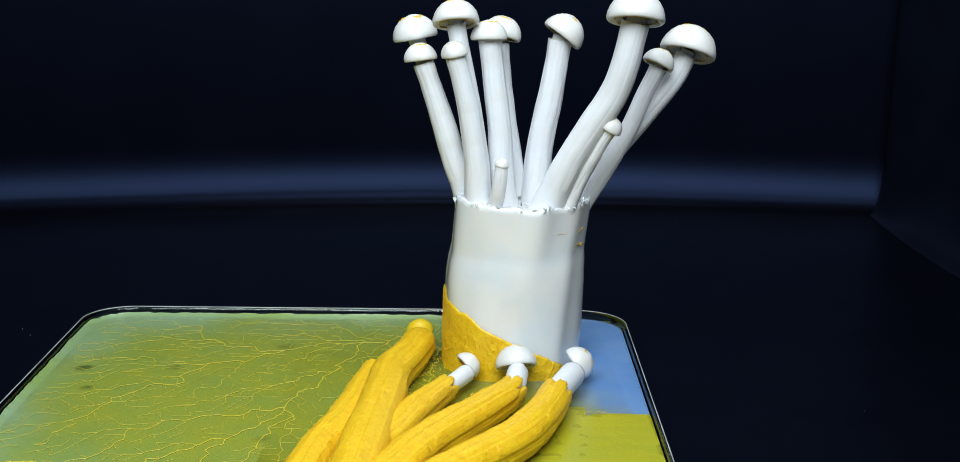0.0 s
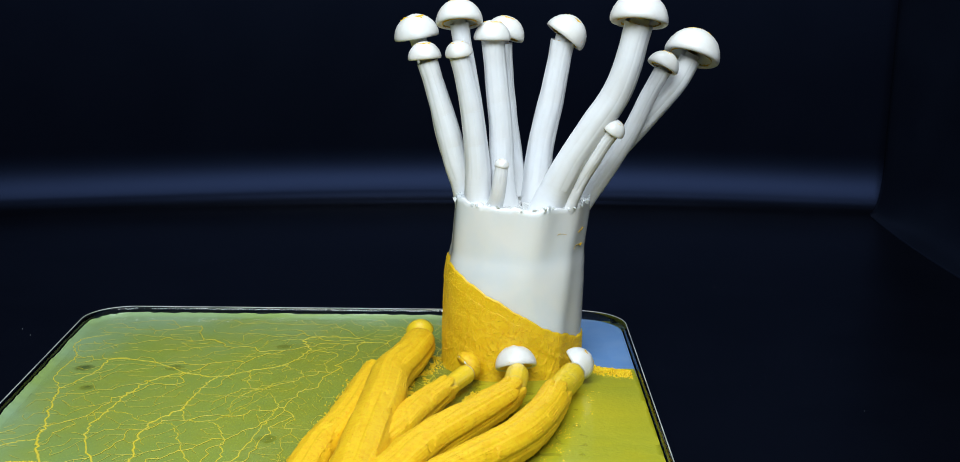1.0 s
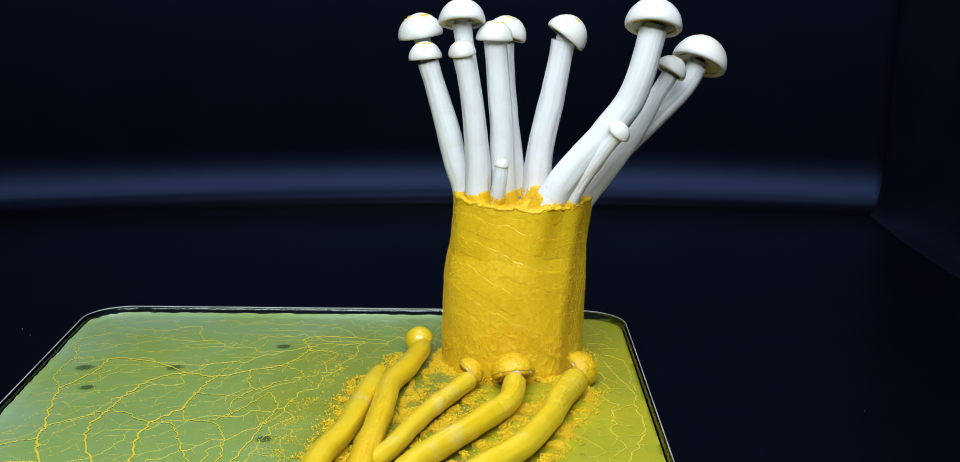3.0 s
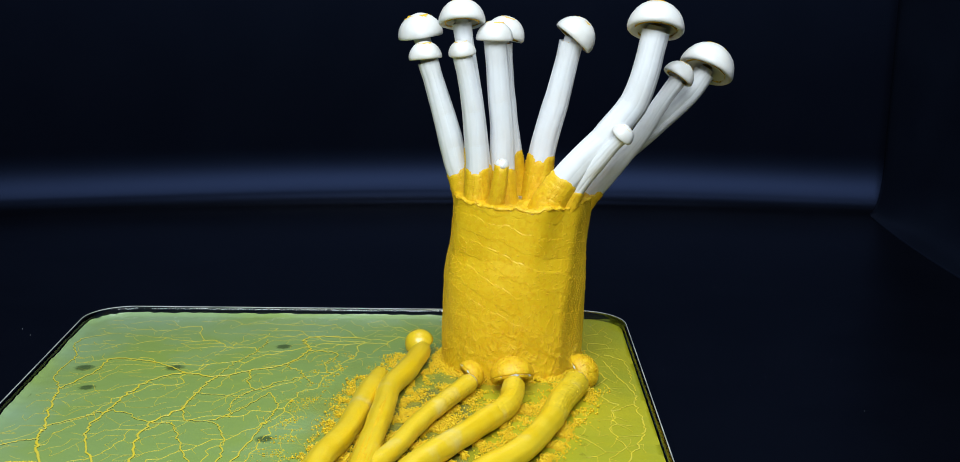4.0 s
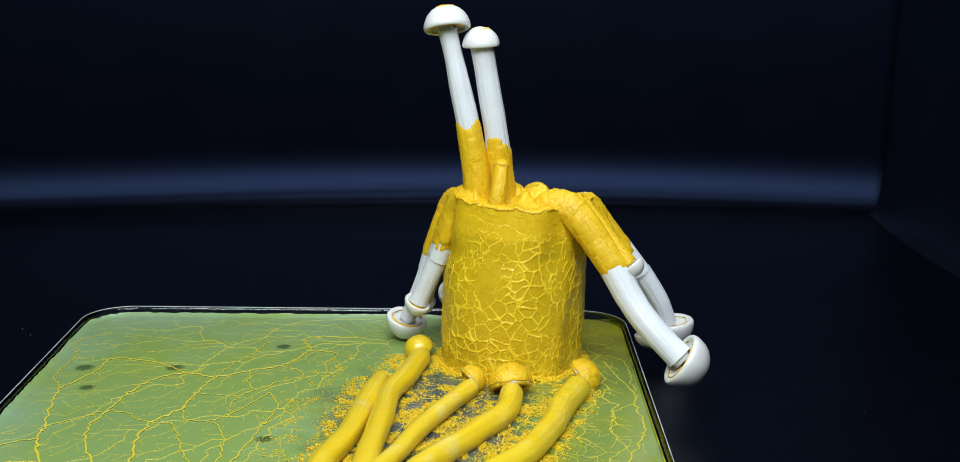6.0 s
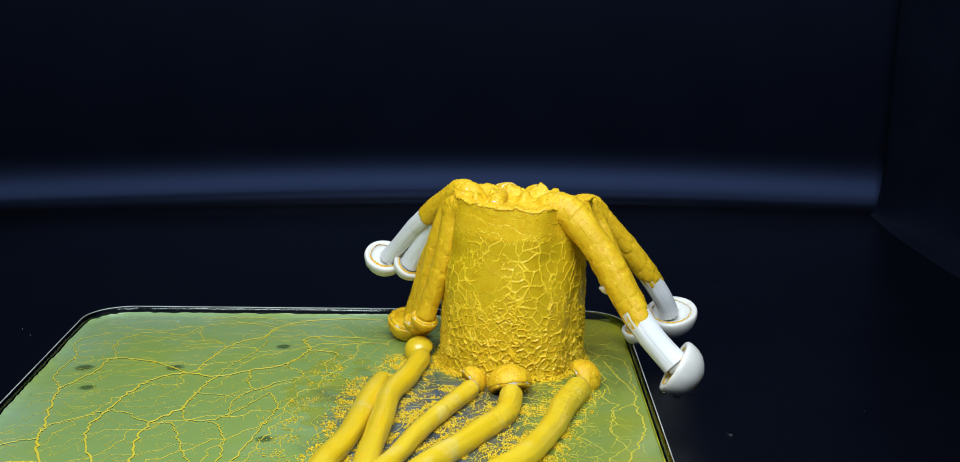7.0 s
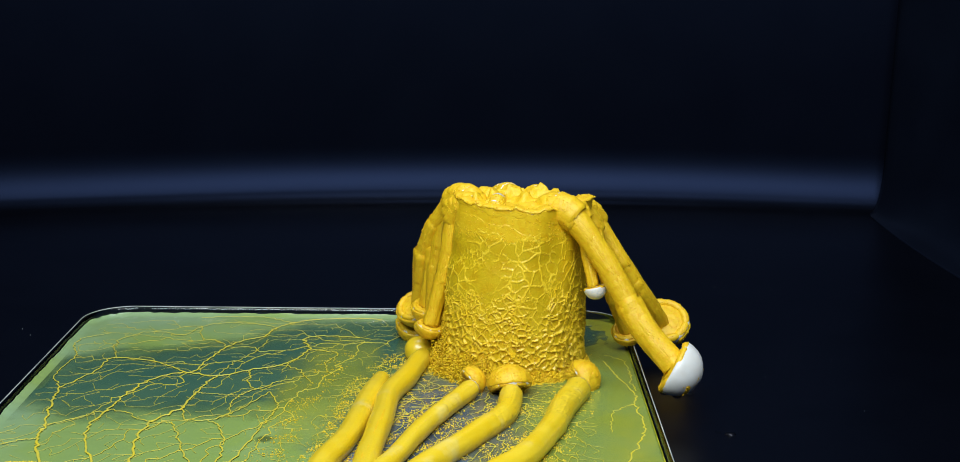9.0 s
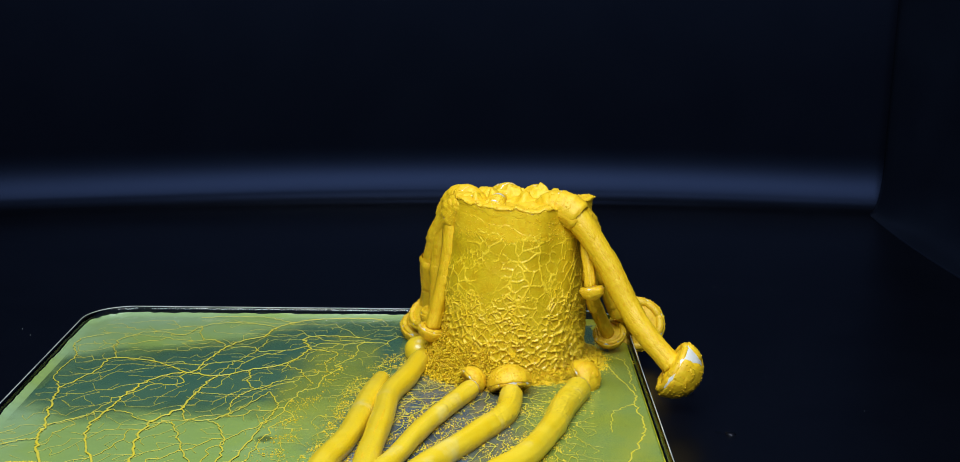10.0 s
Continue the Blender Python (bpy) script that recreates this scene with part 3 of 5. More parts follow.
pool("dark_green_pool", "dark green wet patch spreading in the film", -0.110, -0.020, 0.058, 0.042, 0.00010, DARKFILM, [(0, -0.2), (6.6, -0.2), (7.2, 0.14), (8.0, 0.24), (10, 0.29)], 4)
pool("dark_green_pool", "dark green wet patch spreading in the film", -0.076, -0.014, 0.060, 0.046, 0.00010, DARKFILM, [(0, -0.2), (6.8, -0.2), (7.4, 0.15), (8.2, 0.25), (10, 0.30)], 10)
pool("dark_green_pool", "dark green wet patch near the cluster foot", -0.046, 0.014, 0.048, 0.040, 0.00010, DARKFILM, [(0, -0.2), (6.8, -0.2), (7.6, 0.15), (8.6, 0.26), (10, 0.31)], 14)
pool("dark_green_pool", "dark wet patch behind the cluster foot", 0.033, 0.026, 0.016, 0.020, 0.00010, DARKFILM, [(0, -0.6), (5.6, -0.6), (7.0, 0.22), (10, 0.3)], 0)
pool("dark_wet_patch", "dark bare wet agar between lying mushrooms", -0.008, -0.052, 0.050, 0.060, 0.00008, WETDARK, [(0, -0.3), (1.5, -0.3), (4.5, 0.20), (7.5, 0.30), (10, 0.32)], 0)
for bx, by, br in ((-0.127, -0.008, 0.0042), (-0.098, -0.008, 0.0040), (-0.139, -0.034, 0.0035), (-0.121, -0.027, 0.0033), (-0.066, 0.014, 0.0035), (-0.060, -0.070, 0.0035)):
    pool("dark_spot", "small dark smudge in the green film", bx, by, br, br * 0.9, 0.0001, SPOT, [(0, 0.24), (10, 0.24)], 20)


# ---- veins on the film ----
def vein_run(verts, faces, pts, r0, r1, seed, rough=0.0012):
    line = smooth_curve(pts, max(5, len(pts) * 11 if rough > 0.001 else 7))
    jit = [Vector((noise.noise((k * 0.45, seed, 0)) + 0.5 * noise.noise((k * 1.7, seed, 1)), noise.noise((k * 0.45, seed, 7)) + 0.5 * noise.noise((k * 1.7, seed, 8)), 0)) * rough for k in range(len(line))]
    line = [p + q for p, q in zip(line, jit)]
    start = len(verts)
    for k, p in enumerate(line):
        t = (line[min(k + 1, len(line) - 1)] - line[max(k - 1, 0)]).normalized()
        side = Vector((-t.y, t.x, 0))
        r = (r0 + (r1 - r0) * k / (len(line) - 1)) * (1 + 0.45 * noise.noise((k * 1.3, seed, 3)))
        for a in (-1.0, -0.5, 0.5, 1.0):
            verts.append(p + side * r * a + Vector((0, 0, r * (0.9 - abs(a)) * 0.9)))
    for k in range(len(line) - 1):
        for j in range(3):
            b = start + k * 4 + j
            faces.append((b, b + 1, b + 5, b + 4))


def veins(runs, label, rows):
    verts, faces = [], []
    for q, (pts, a, b) in enumerate(runs):
        vein_run(verts, faces, [Vector((x * 0.001, y * 0.001, AGAR_Z + 0.00038)) for x, y in pts], a * 0.001, b * 0.001, q * 3.7 + len(label))
    ob = new("slime_veins", mesh_from("slime_veins", verts, faces, VEINM))
    tagged(ob, label, "slime veins", kind="stuff")
    MOVES.append((ob, [(t, pose(0, 0, z)) for t, z in rows]))


GROWING = [(0, -0.00040), (0.6, -0.00030), (2.0, 0), (6, 0), (8, 0.00014), (10, 0.00018)]
veins([([(-41, 23), (-54, 25), (-60, 21), (-57, 10), (-63, -5), (-73, -11), (-83, -17), (-94, -13)], 0.26, 0.30),
       ([(-94, -13), (-103, -21), (-107, -34), (-109, -45), (-111, -58), (-110, -70), (-100, -95)], 0.28, 0.30),
       ([(-83, -17), (-86, -29), (-88, -45), (-93, -55), (-96, -70), (-92, -95)], 0.28, 0.36)],
      "branching yellow slime veins lying on the green film", GROWING)
veins([([(-94, -13), (-105, -3), (-120, 1), (-122, -11), (-129, -28)], 0.24, 0.22),
       ([(-129, -28), (-127, -45), (-124, -60), (-123, -70), (-115, -95)], 0.28, 0.36),
       ([(-124, -60), (-115, -53), (-111, -49), (-105, -49), (-95, -57), (-88, -58)], 0.18, 0.16),
       ([(-134, -76), (-128, -72), (-123, -70)], 0.18, 0.20)],
      "yellow slime veins looping beside the dish wall", GROWING)
veins([([(-57, 10), (-47, 6), (-50, -5), (-47, -16)], 0.22, 0.15), ([(-63, -5), (-57, -13), (-52, -24)], 0.20, 0.15),
       ([(-73, -11), (-72, -23), (-68, -29), (-63, -23), (-55, -17)], 0.20, 0.16), ([(-68, -29), (-72, -34), (-74, -42), (-73, -53)], 0.20, 0.15),
       ([(-88, -45), (-85, -55), (-78, -56), (-72, -49), (-64, -32)], 0.20, 0.16), ([(-72, 21), (-74, 10), (-80, -5), (-83, -17)], 0.13, 0.13)],
      "forking yellow slime veins on the green film", GROWING)
veins([([(-64, -32), (-60, -43), (-61, -53), (-63, -67), (-67, -90)], 0.18, 0.24), ([(-88, -58), (-84, -70), (-77, -90)], 0.16, 0.22),
       ([(-78, -56), (-72, -67), (-70, -90)], 0.18, 0.22), ([(-87, -32), (-81, -34), (-73, -35)], 0.14, 0.12),
       ([(-129, -28), (-134, -16), (-133, 4), (-136, 12), (-136, 22), (-128, 28)], 0.18, 0.10)],
      "thin yellow slime veins spreading over the film", GROWING)
veins([([(-35, 45), (-49, 46), (-62, 43), (-71, 35), (-74, 25), (-82, 18), (-87, 6), (-91, -13)], 0.24, 0.26),
       ([(-120, 1), (-123, 21), (-113, 30), (-102, 26), (-97, 37), (-83, 41), (-70, 34)], 0.13, 0.16),
       ([(-66, 40), (-76, 47), (-90, 48), (-100, 47)], 0.14, 0.12)],
      "late yellow slime veins crossing the far film", [(0, -0.0005), (2.0, -0.00036), (6.0, -0.00030), (7.3, 0.00004), (10, 0.00018)])
veins([([(40, -2), (43, -16), (47, -34), (46, -42), (47, -60), (45, -70), (38, -92)], 0.20, 0.24),
       ([(41, 4), (47, -3), (47, -17), (47, -31)], 0.15, 0.18), ([(46, -42), (39, -50), (37, -65)], 0.15, 0.11)],
      "yellow slime veins beside the cluster foot", [(0, -0.0012), (1.2, -0.0012), (2.2, 0), (10, 0)])


def fine_veins(name, label, seed, step, x0, x1, y0, y1, root_at, leaves, rbase, sink):
    """A net of thin veins: the cheapest ways over a jittered mesh of points from many ends to one source."""
    rnd = random.Random(seed)
    nx, ny = int((x1 - x0) / step) + 1, int((y1 - y0) / step) + 1
    P = [[Vector((x0 + step * (i + 0.5 * (j % 2) + rnd.uniform(-0.36, 0.36)), y0 + step * (j + rnd.uniform(-0.36, 0.36)), AGAR_Z + 0.00030)) for j in range(ny)] for i in range(nx)]
    ok = {(i, j) for i in range(nx) for j in range(ny) if inside_dish(P[i][j].x, P[i][j].y, 0.005)}
    near = {}
    for i, j in ok:
        hop = [(1, 0), (-1, 0), (0, 1), (0, -1), (1, 1) if j % 2 else (-1, 1), (1, -1) if j % 2 else (-1, -1)]
        near[i, j] = [(i + a, j + b) for a, b in hop if (i + a, j + b) in ok]
    weight = {}
    for n in ok:
        for m in near[n]:
            if (m, n) not in weight:
                weight[n, m] = weight[m, n] = (P[n[0]][n[1]] - P[m[0]][m[1]]).length * rnd.uniform(0.5, 2.2)
    src = min(ok, key=lambda n: (P[n[0]][n[1]] - Vector((*root_at, AGAR_Z))).length)
    cost, back, todo = {src: 0.0}, {}, [src]
    while todo:
        todo.sort(key=lambda n: -cost[n])
        n = todo.pop()
        for m in near[n]:
            c = cost[n] + weight[n, m]
            if c < cost.get(m, 1e9) - 1e-12:
                cost[m], back[m] = c, n
                if m not in todo:
                    todo.append(m)
    flow = {}
    for n in rnd.sample(sorted(cost), min(leaves, len(cost))):
        while n in back:
            flow[n, back[n]] = flow.get((n, back[n]), 0) + 1
            n = back[n]
    for n in rnd.sample(sorted(cost), len(cost) // 3):
        if near[n]:
            flow.setdefault((n, rnd.choice(near[n])), 0.7)
    verts, faces = [], []
    for q, ((n, m), f) in enumerate(sorted(flow.items())):
        r = rbase * min(2.6, f ** 0.30)
        a, b = P[n[0]][n[1]], P[m[0]][m[1]]
        mid = (a + b) / 2 + Vector((rnd.uniform(-1, 1), rnd.uniform(-1, 1), 0)) * step * 0.16
        vein_run(verts, faces, [a, mid, b], r, r, q * 1.7, 0.0002)
    ob = new(name, mesh_from(name, verts, faces, VEINM))
    tagged(ob, label, "slime veins", kind="stuff")
    if sink:
        MOVES.append((ob, [(t, pose(0, 0, z)) for t, z in sink]))
    return ob


fine_veins("fine_slime_veins", "fine net of pale yellow veins on the film", 4, 0.0038, -0.138, -0.012, -0.135, 0.046, (-0.018, 0.024), 420, 0.000062, [(0, 0.00012), (1.0, 0.00006), (2.4, -0.00010), (6.5, -0.00012), (7.5, 0.00003), (10, 0.00007)])
fine_veins("fine_slime_veins", "web of fine slime threads between lying mushrooms", 14, 0.0026, -0.046, 0.034, -0.10, -0.018, (0.004, -0.026), 420, 0.00006, [(0, -0.0012), (2.5, -0.0012), (5.0, -0.0001), (7.0, 0.00022), (10, 0.00026)])
fine_veins("fine_slime_veins", "thin yellow veins beside the cluster on the film", 9, 0.0040, 0.028, 0.050, -0.10, 0.044, (0.034, -0.008), 60, 0.00009, [(0, -0.0009), (1.2, -0.0009), (2.4, 0.0001), (7, 0.0), (10, -0.0002)])


# ---- the base of the cluster ----
def trunk_point(a, h, off=0.0):
    """a: the angle round it, h: metres above the agar."""
    f = h / 0.055
    cx = lerp_table(f, [(0, 0.0098), (0.36, 0.0103), (0.55, 0.0108), (0.76, 0.0119), (1, 0.0132)])
    r = lerp_table(f, [(0, 0.0219), (0.3, 0.0221), (0.52, 0.0222), (0.62, 0.0219), (0.70, 0.0213), (1, 0.0214)])
    lobes = (0.0003 + 0.0003 * f) * math.sin(5 * a + 1.0 + f) + (0.0001 + 0.0003 * f * f) * math.sin(9 * a + 2.2 - 1.5 * f) + 0.0006 * noise.noise((2 * math.cos(a), 2 * math.sin(a), f * 2.2))
    for fold, wide, deep in ((-1.95, 0.15, 0.0005), (-1.45, 0.20, -0.0004), (-0.95, 0.14, 0.0005), (-2.45, 0.18, -0.0004), (-0.45, 0.18, 0.0004)):
        turn = (a - fold - 0.35 * f + math.pi) % (2 * math.pi) - math.pi
        lobes += deep * math.exp(-(turn / wide) ** 2) * (1 - 0.6 * f)
    r += lobes + off
    return Vector((cx + r * math.cos(a), r * math.sin(a), AGAR_Z + h))


def rim_height(a):
    return 0.0544 - 0.0062 * max(0.0, math.sin(a) + 0.10) ** 1.3 + 0.0022 * max(0.0, -math.cos(a)) ** 2 + 0.0009 * noise.noise((4 * math.cos(a), 4 * math.sin(a), 8)) + 0.0007 * noise.noise((14 * math.cos(a), 14 * math.sin(a), 3))


def front_height(a, t):
    """How high the slime has climbed at the angle a, t seconds in."""
    left = lerp_table(t, [(-2.0, 0.0), (-0.3, 0.0160), (0, 0.0195), (1, 0.0345), (1.6, 0.0460), (2.05, 0.0540), (2.4, 0.0590)])
    right = lerp_table(t, [(-2.0, -0.020), (0, -0.004), (1, 0.009), (1.3, 0.022), (1.6, 0.030), (1.95, 0.040), (2.3, 0.051), (2.5, 0.0590)])
    w = 0.5 + 0.5 * math.cos(a)
    return left * (1 - w) + right * w + 0.0011 * noise.noise((3.1 * math.cos(a), 3.1 * math.sin(a), t * 2.0))


def net_lift(w, low, tall):
    """Height over the trunk's skin of the net and how much of a ridge it is: thin veins, or the tall ridges of a sponge low down."""
    p = w * (410.0 if tall else 265.0)
    p += 0.34 * noise.noise_vector(p * 0.9)
    d = noise.voronoi(p)[0]
    gap = d[1] - d[0]
    if tall:
        keep = min(1.0, max(0.0, (low - 0.10 + 0.5 * noise.noise(w * 150)) * 2.6))
        ridge = math.exp(-(gap / (0.05 + 0.025 * low)) ** 2) * keep
        high = 0.00035 + 0.0010 * low * (0.75 + 0.5 * noise.noise(w * 260))
    else:
        keep = min(1.0, max(0.25, 0.72 + 1.0 * noise.noise(w * 75)))
        ridge = math.exp(-(gap / 0.052) ** 2) * keep
        fine = w * 620.0
        fine += 0.4 * noise.noise_vector(fine)
        e = noise.voronoi(fine)[0]
        ridge = max(ridge, 0.55 * math.exp(-((e[1] - e[0]) / 0.10) ** 2) * max(0.0, noise.noise(w * 110 + Vector((7, 0, 0))) + 0.05) * 2)
        high = 0.00034 + 0.00014 * noise.noise(w * 90)
    floor = -0.0003 + 0.00085 * min(1.0, low * 4)
    return floor + high * ridge * min(1.0, low * 8) + 0.00005 * noise.noise(w * 1900), ridge


def trunk():
    root = thing("mushroom_cluster_base", "pale translucent foot of a mushroom cluster, overgrown by slime", "mushroom base", (0.010, 0, AGAR_Z))
    o = Vector(root.location)
    n, rings = 96, 40
    verts = []
    for k in range(rings):
        for j in range(n):
            a = 2 * math.pi * j / n
            verts.append(trunk_point(a, -0.002 + (rim_height(a) + 0.002) * k / (rings - 1)) - o)
    for inset, drop in ((-0.0003, 0.0002), (-0.0010, 0.0004), (-0.0022, 0.0002), (-0.0042, -0.0010), (-0.012, -0.002), (-0.021, -0.002)):
        for j in range(n):
            a = 2 * math.pi * j / n
            verts.append(trunk_point(a, rim_height(a) + drop, inset) - o)
    part("body", mesh_from("body", verts, grid_faces(rings + 6, n, True), GELM), root, "milky translucent flesh")
    # crystals and torn film along the upper rim
    for q in range(70):
        a = random.uniform(0, 2 * math.pi)
        c = trunk_point(a, rim_height(a) + random.uniform(-0.0008, 0.0006), random.uniform(-0.0014, 0.0006)) - o
        e = [Vector((random.gauss(0, 1), random.gauss(0, 1), random.gauss(0.3, 1))).normalized() * random.uniform(0.0004, 0.0016) for _ in range(4)]
        ob = part("torn_film_flake", mesh_from("flake", [c + w for w in e], [(0, 1, 2), (0, 2, 3), (0, 3, 1), (1, 3, 2)], FILMEDGE, False), root)
        sunk = Matrix.Translation((-0.0022 * math.cos(a), -0.0022 * math.sin(a), -0.0040))
        MOVES.append((ob, [(0, Matrix()), (1.9, Matrix()), (2.5, sunk), (10, sunk)]))
    cols = 22
    levels = [-2.0, -1.1, -0.5, -0.1, 0.25, 0.5, 0.75, 1.0, 1.2, 1.4, 1.6, 1.8, 2.0, 2.2, 2.42, 2.6]
    for i in range(cols):
        for k in range(len(levels) - 1):
            am = 2 * math.pi * (i + 0.5 * (k % 2)) / cols + math.pi / cols
            t0, t1 = levels[k], levels[k + 1]
            if front_height(am, t1) < 0.0005 or front_height(am, t0) > rim_height(am):
                continue
            nu, nv, verts = 21, 37, []
            for p in range(nu):
                u = -1 + 2 * p / (nu - 1)
                for q in range(nv):
                    v = -1 + 2 * q / (nv - 1)
                    a = am + v * math.pi / cols * 1.8
                    lo, hi = front_height(a, t0), front_height(a, t1)
                    h = (lo + hi) / 2 + u * (max(hi - lo, 0.0025) * 0.5 + 0.0016)
                    hh = max(-0.0015, min(h, rim_height(a) - 0.0002))
                    w = trunk_point(a, hh)
                    f = edge_fall(u, v, i + k * 1.7)
                    f = f * f * (3 - 2 * f)
                    low = max(0.0, min(1.0, 1.05 - hh / 0.036))
                    lift = 0.00036 + 0.000018 * (i % 2 + 2 * (k % 2)) + crust(w.x, w.y, w.z, low) * (0.06 + 0.36 * low)
                    verts.append(trunk_point(a, hh, lift * f - 0.0009 * (1 - f)) - o)
            faces = grid_faces(nu, nv)
            low = max(0.0, 1.0 - (front_height(am, t0) + front_height(am, t1)) / 2 / 0.058) + 0.25 * max(0.0, math.cos(am))
            spots = [verts[random.randrange(3, nu - 3) * nv + random.randrange(3, nv - 3)].copy() for _ in range(int(12 + 170 * low))]
            add_grains(verts, faces, spots, 0.00011, 0.00026)
            ob = part("slime_patch", mesh_from("slime_patch", verts, faces, TRUNKSLIME), root)
            emerging(ob, Vector((math.cos(am), math.sin(am), 0.25)) * -0.0023, t0 + random.uniform(-0.02, 0.02), max(0.2, t1 - t0))
    # the raised spongy net that grows over a thinned wet skin later on; the skin's colour also carries the shade
    # between ridges
    for h0, h1, sunk, t0, spell, tall in ((-0.001, 0.038, 0.0030, 4.6, 3.0, 1), (-0.001, 0.0548, 0.0016, 2.1, 3.1, 0)):
        for i in range(12):
            am = 2 * math.pi * (i + 0.5) / 12
            nu, nv, verts, ridged = (150 if tall else 200), 68, [], []
            for p in range(nu):
                for q in range(nv):
                    a = am + (-1 + 2 * q / (nv - 1)) * math.pi / 12 * 1.03
                    h = h0 + (min(h1, rim_height(a) - 0.0003) - h0) * p / (nu - 1)
                    low = max(0.0, min(1.0, 1.06 - h / (0.034 if tall else 0.0525)))
                    w = trunk_point(a, h)
                    up, ridge = net_lift(w, low, tall)
                    ridged.append(ridge)
                    verts.append(trunk_point(a, h, up + 0.00002 * (i % 2)) - o)
            faces = grid_faces(nu, nv)
            kinds = [1 if ridged[f[0]] + ridged[f[2]] > 0.5 else 0 for f in faces]
            if tall:
                flank = max(0.0, -math.cos(am)) + 0.4 * max(0.0, math.cos(am))
                spots = [verts[int(nu * 0.98 * random.random() ** (2.4 - flank)) * nv + random.randrange(nv)].copy() for _ in range(int(420 + 900 * flank))]
                crests = [k for k, r in enumerate(ridged) if r > 0.45]
                spots += [verts[k].copy() for k in random.sample(crests, min(900, len(crests)))]
                add_grains(verts, faces, spots, 0.00009, 0.00021)
            me = mesh_from("slime_net", verts, faces, FILMY)
            me.materials.append(NETM)
            me.polygons.foreach_set("material_index", kinds + [1] * (len(faces) - len(kinds)))
            ob = part("slime_net", me, root, "spongy raised slime net")
            emerging(ob, Vector((math.cos(am), math.sin(am), 0)) * -sunk, t0 + random.uniform(-0.2, 0.2), spell)
    for i in range(22):
        am = 2 * math.pi * (i + 0.5) / 22
        nu, nv, verts = 13, 10, []
        for p in range(nu):
            a = am + (-1 + 2 * p / (nu - 1)) * math.pi / 22 * 1.35
            end = min(1.0, 5 * min(p, nu - 1 - p) / (nu - 1) + 0.25)
            fat = 0.0007 * end * (1 + 0.6 * noise.noise((9 * math.cos(a), 9 * math.sin(a), 4)) + 0.35 * noise.noise((25 * math.cos(a), 25 * math.sin(a), 2)))
            for q in range(nv):
                w = 2 * math.pi * q / nv
                verts.append(trunk_point(a, rim_height(a) + 0.0002 + fat * math.sin(w), -0.0019 + (0.0019 + fat) * math.cos(w)) - o)
        faces = grid_faces(nu, nv, True)
        add_grains(verts, faces, [verts[random.randrange(2 * nv, 11 * nv)].copy() for _ in range(26)], 0.00015, 0.00042)
        ob = part("rim_crust", mesh_from("rim_crust", verts, faces, SLIME), root)
        emerging(ob, Vector((-0.0016 * math.cos(am), -0.0016 * math.sin(am), -0.0022)), 2.2 + 0.12 * math.cos(am) + random.uniform(-0.04, 0.04), 0.3)
    for name, size, lift, t0, spell, drop, seed in (("slime_mass", 0.0204, -0.0008, 2.05, 0.8, 0.0065, 3), ("slime_mass", 0.0200, 0.0006, 4.3, 0.9, 0.013, 8)):
        nr, na, verts = 28, 110, []
        for i in range(nr):
            for j in range(na):
                a, r = 2 * math.pi * j / na, size * i / (nr - 1)
                x, y = 0.0132 + r * math.cos(a), r * math.sin(a)
                spire = 0.0012 * max(0.0, noise.noise((x * 270, y * 270, seed + 4)) - 0.1)
                if seed == 8:
                    for bx, by, tall, wide in ((0.0075, 0.000, 0.0024, 0.0036), (0.0118, -0.001, 0.0026, 0.0032), (0.0185, -0.001, 0.0028, 0.0032), (0.0212, -0.001, 0.0014, 0.0024), (0.0235, -0.004, 0.0026, 0.0022), (0.0045, -0.009, 0.0034, 0.0021), (-0.0010, -0.0115, 0.0040, 0.0017), (0.0025, -0.0140, 0.0028, 0.0015), (0.0140, -0.009, 0.0026, 0.0018)):
                        spire += tall * math.exp(-(((x - bx) ** 2 + (y - by) ** 2) / wide ** 2) ** 2) * (1 + 0.5 * noise.noise((x * 620, y * 620, 2)))
                lump = spire + 0.0015 * noise.noise((x * 210, y * 210, seed)) + 0.0009 * noise.noise((x * 520, y * 520, seed)) - 0.0014 * (i / (nr - 1)) ** 6
                verts.append(Vector((x, y, AGAR_Z + 0.0544 + lift + lump - 0.0062 * max(0.0, y / 0.0205 + 0.10) ** 1.3)) - o)
        ob = part(name, mesh_from(name, verts, grid_faces(nr, na, True), SLIME), root, "lumpy slime among the stalk feet")
        emerging(ob, Vector((0, 0, -drop)), t0, spell)
    return root


trunk()


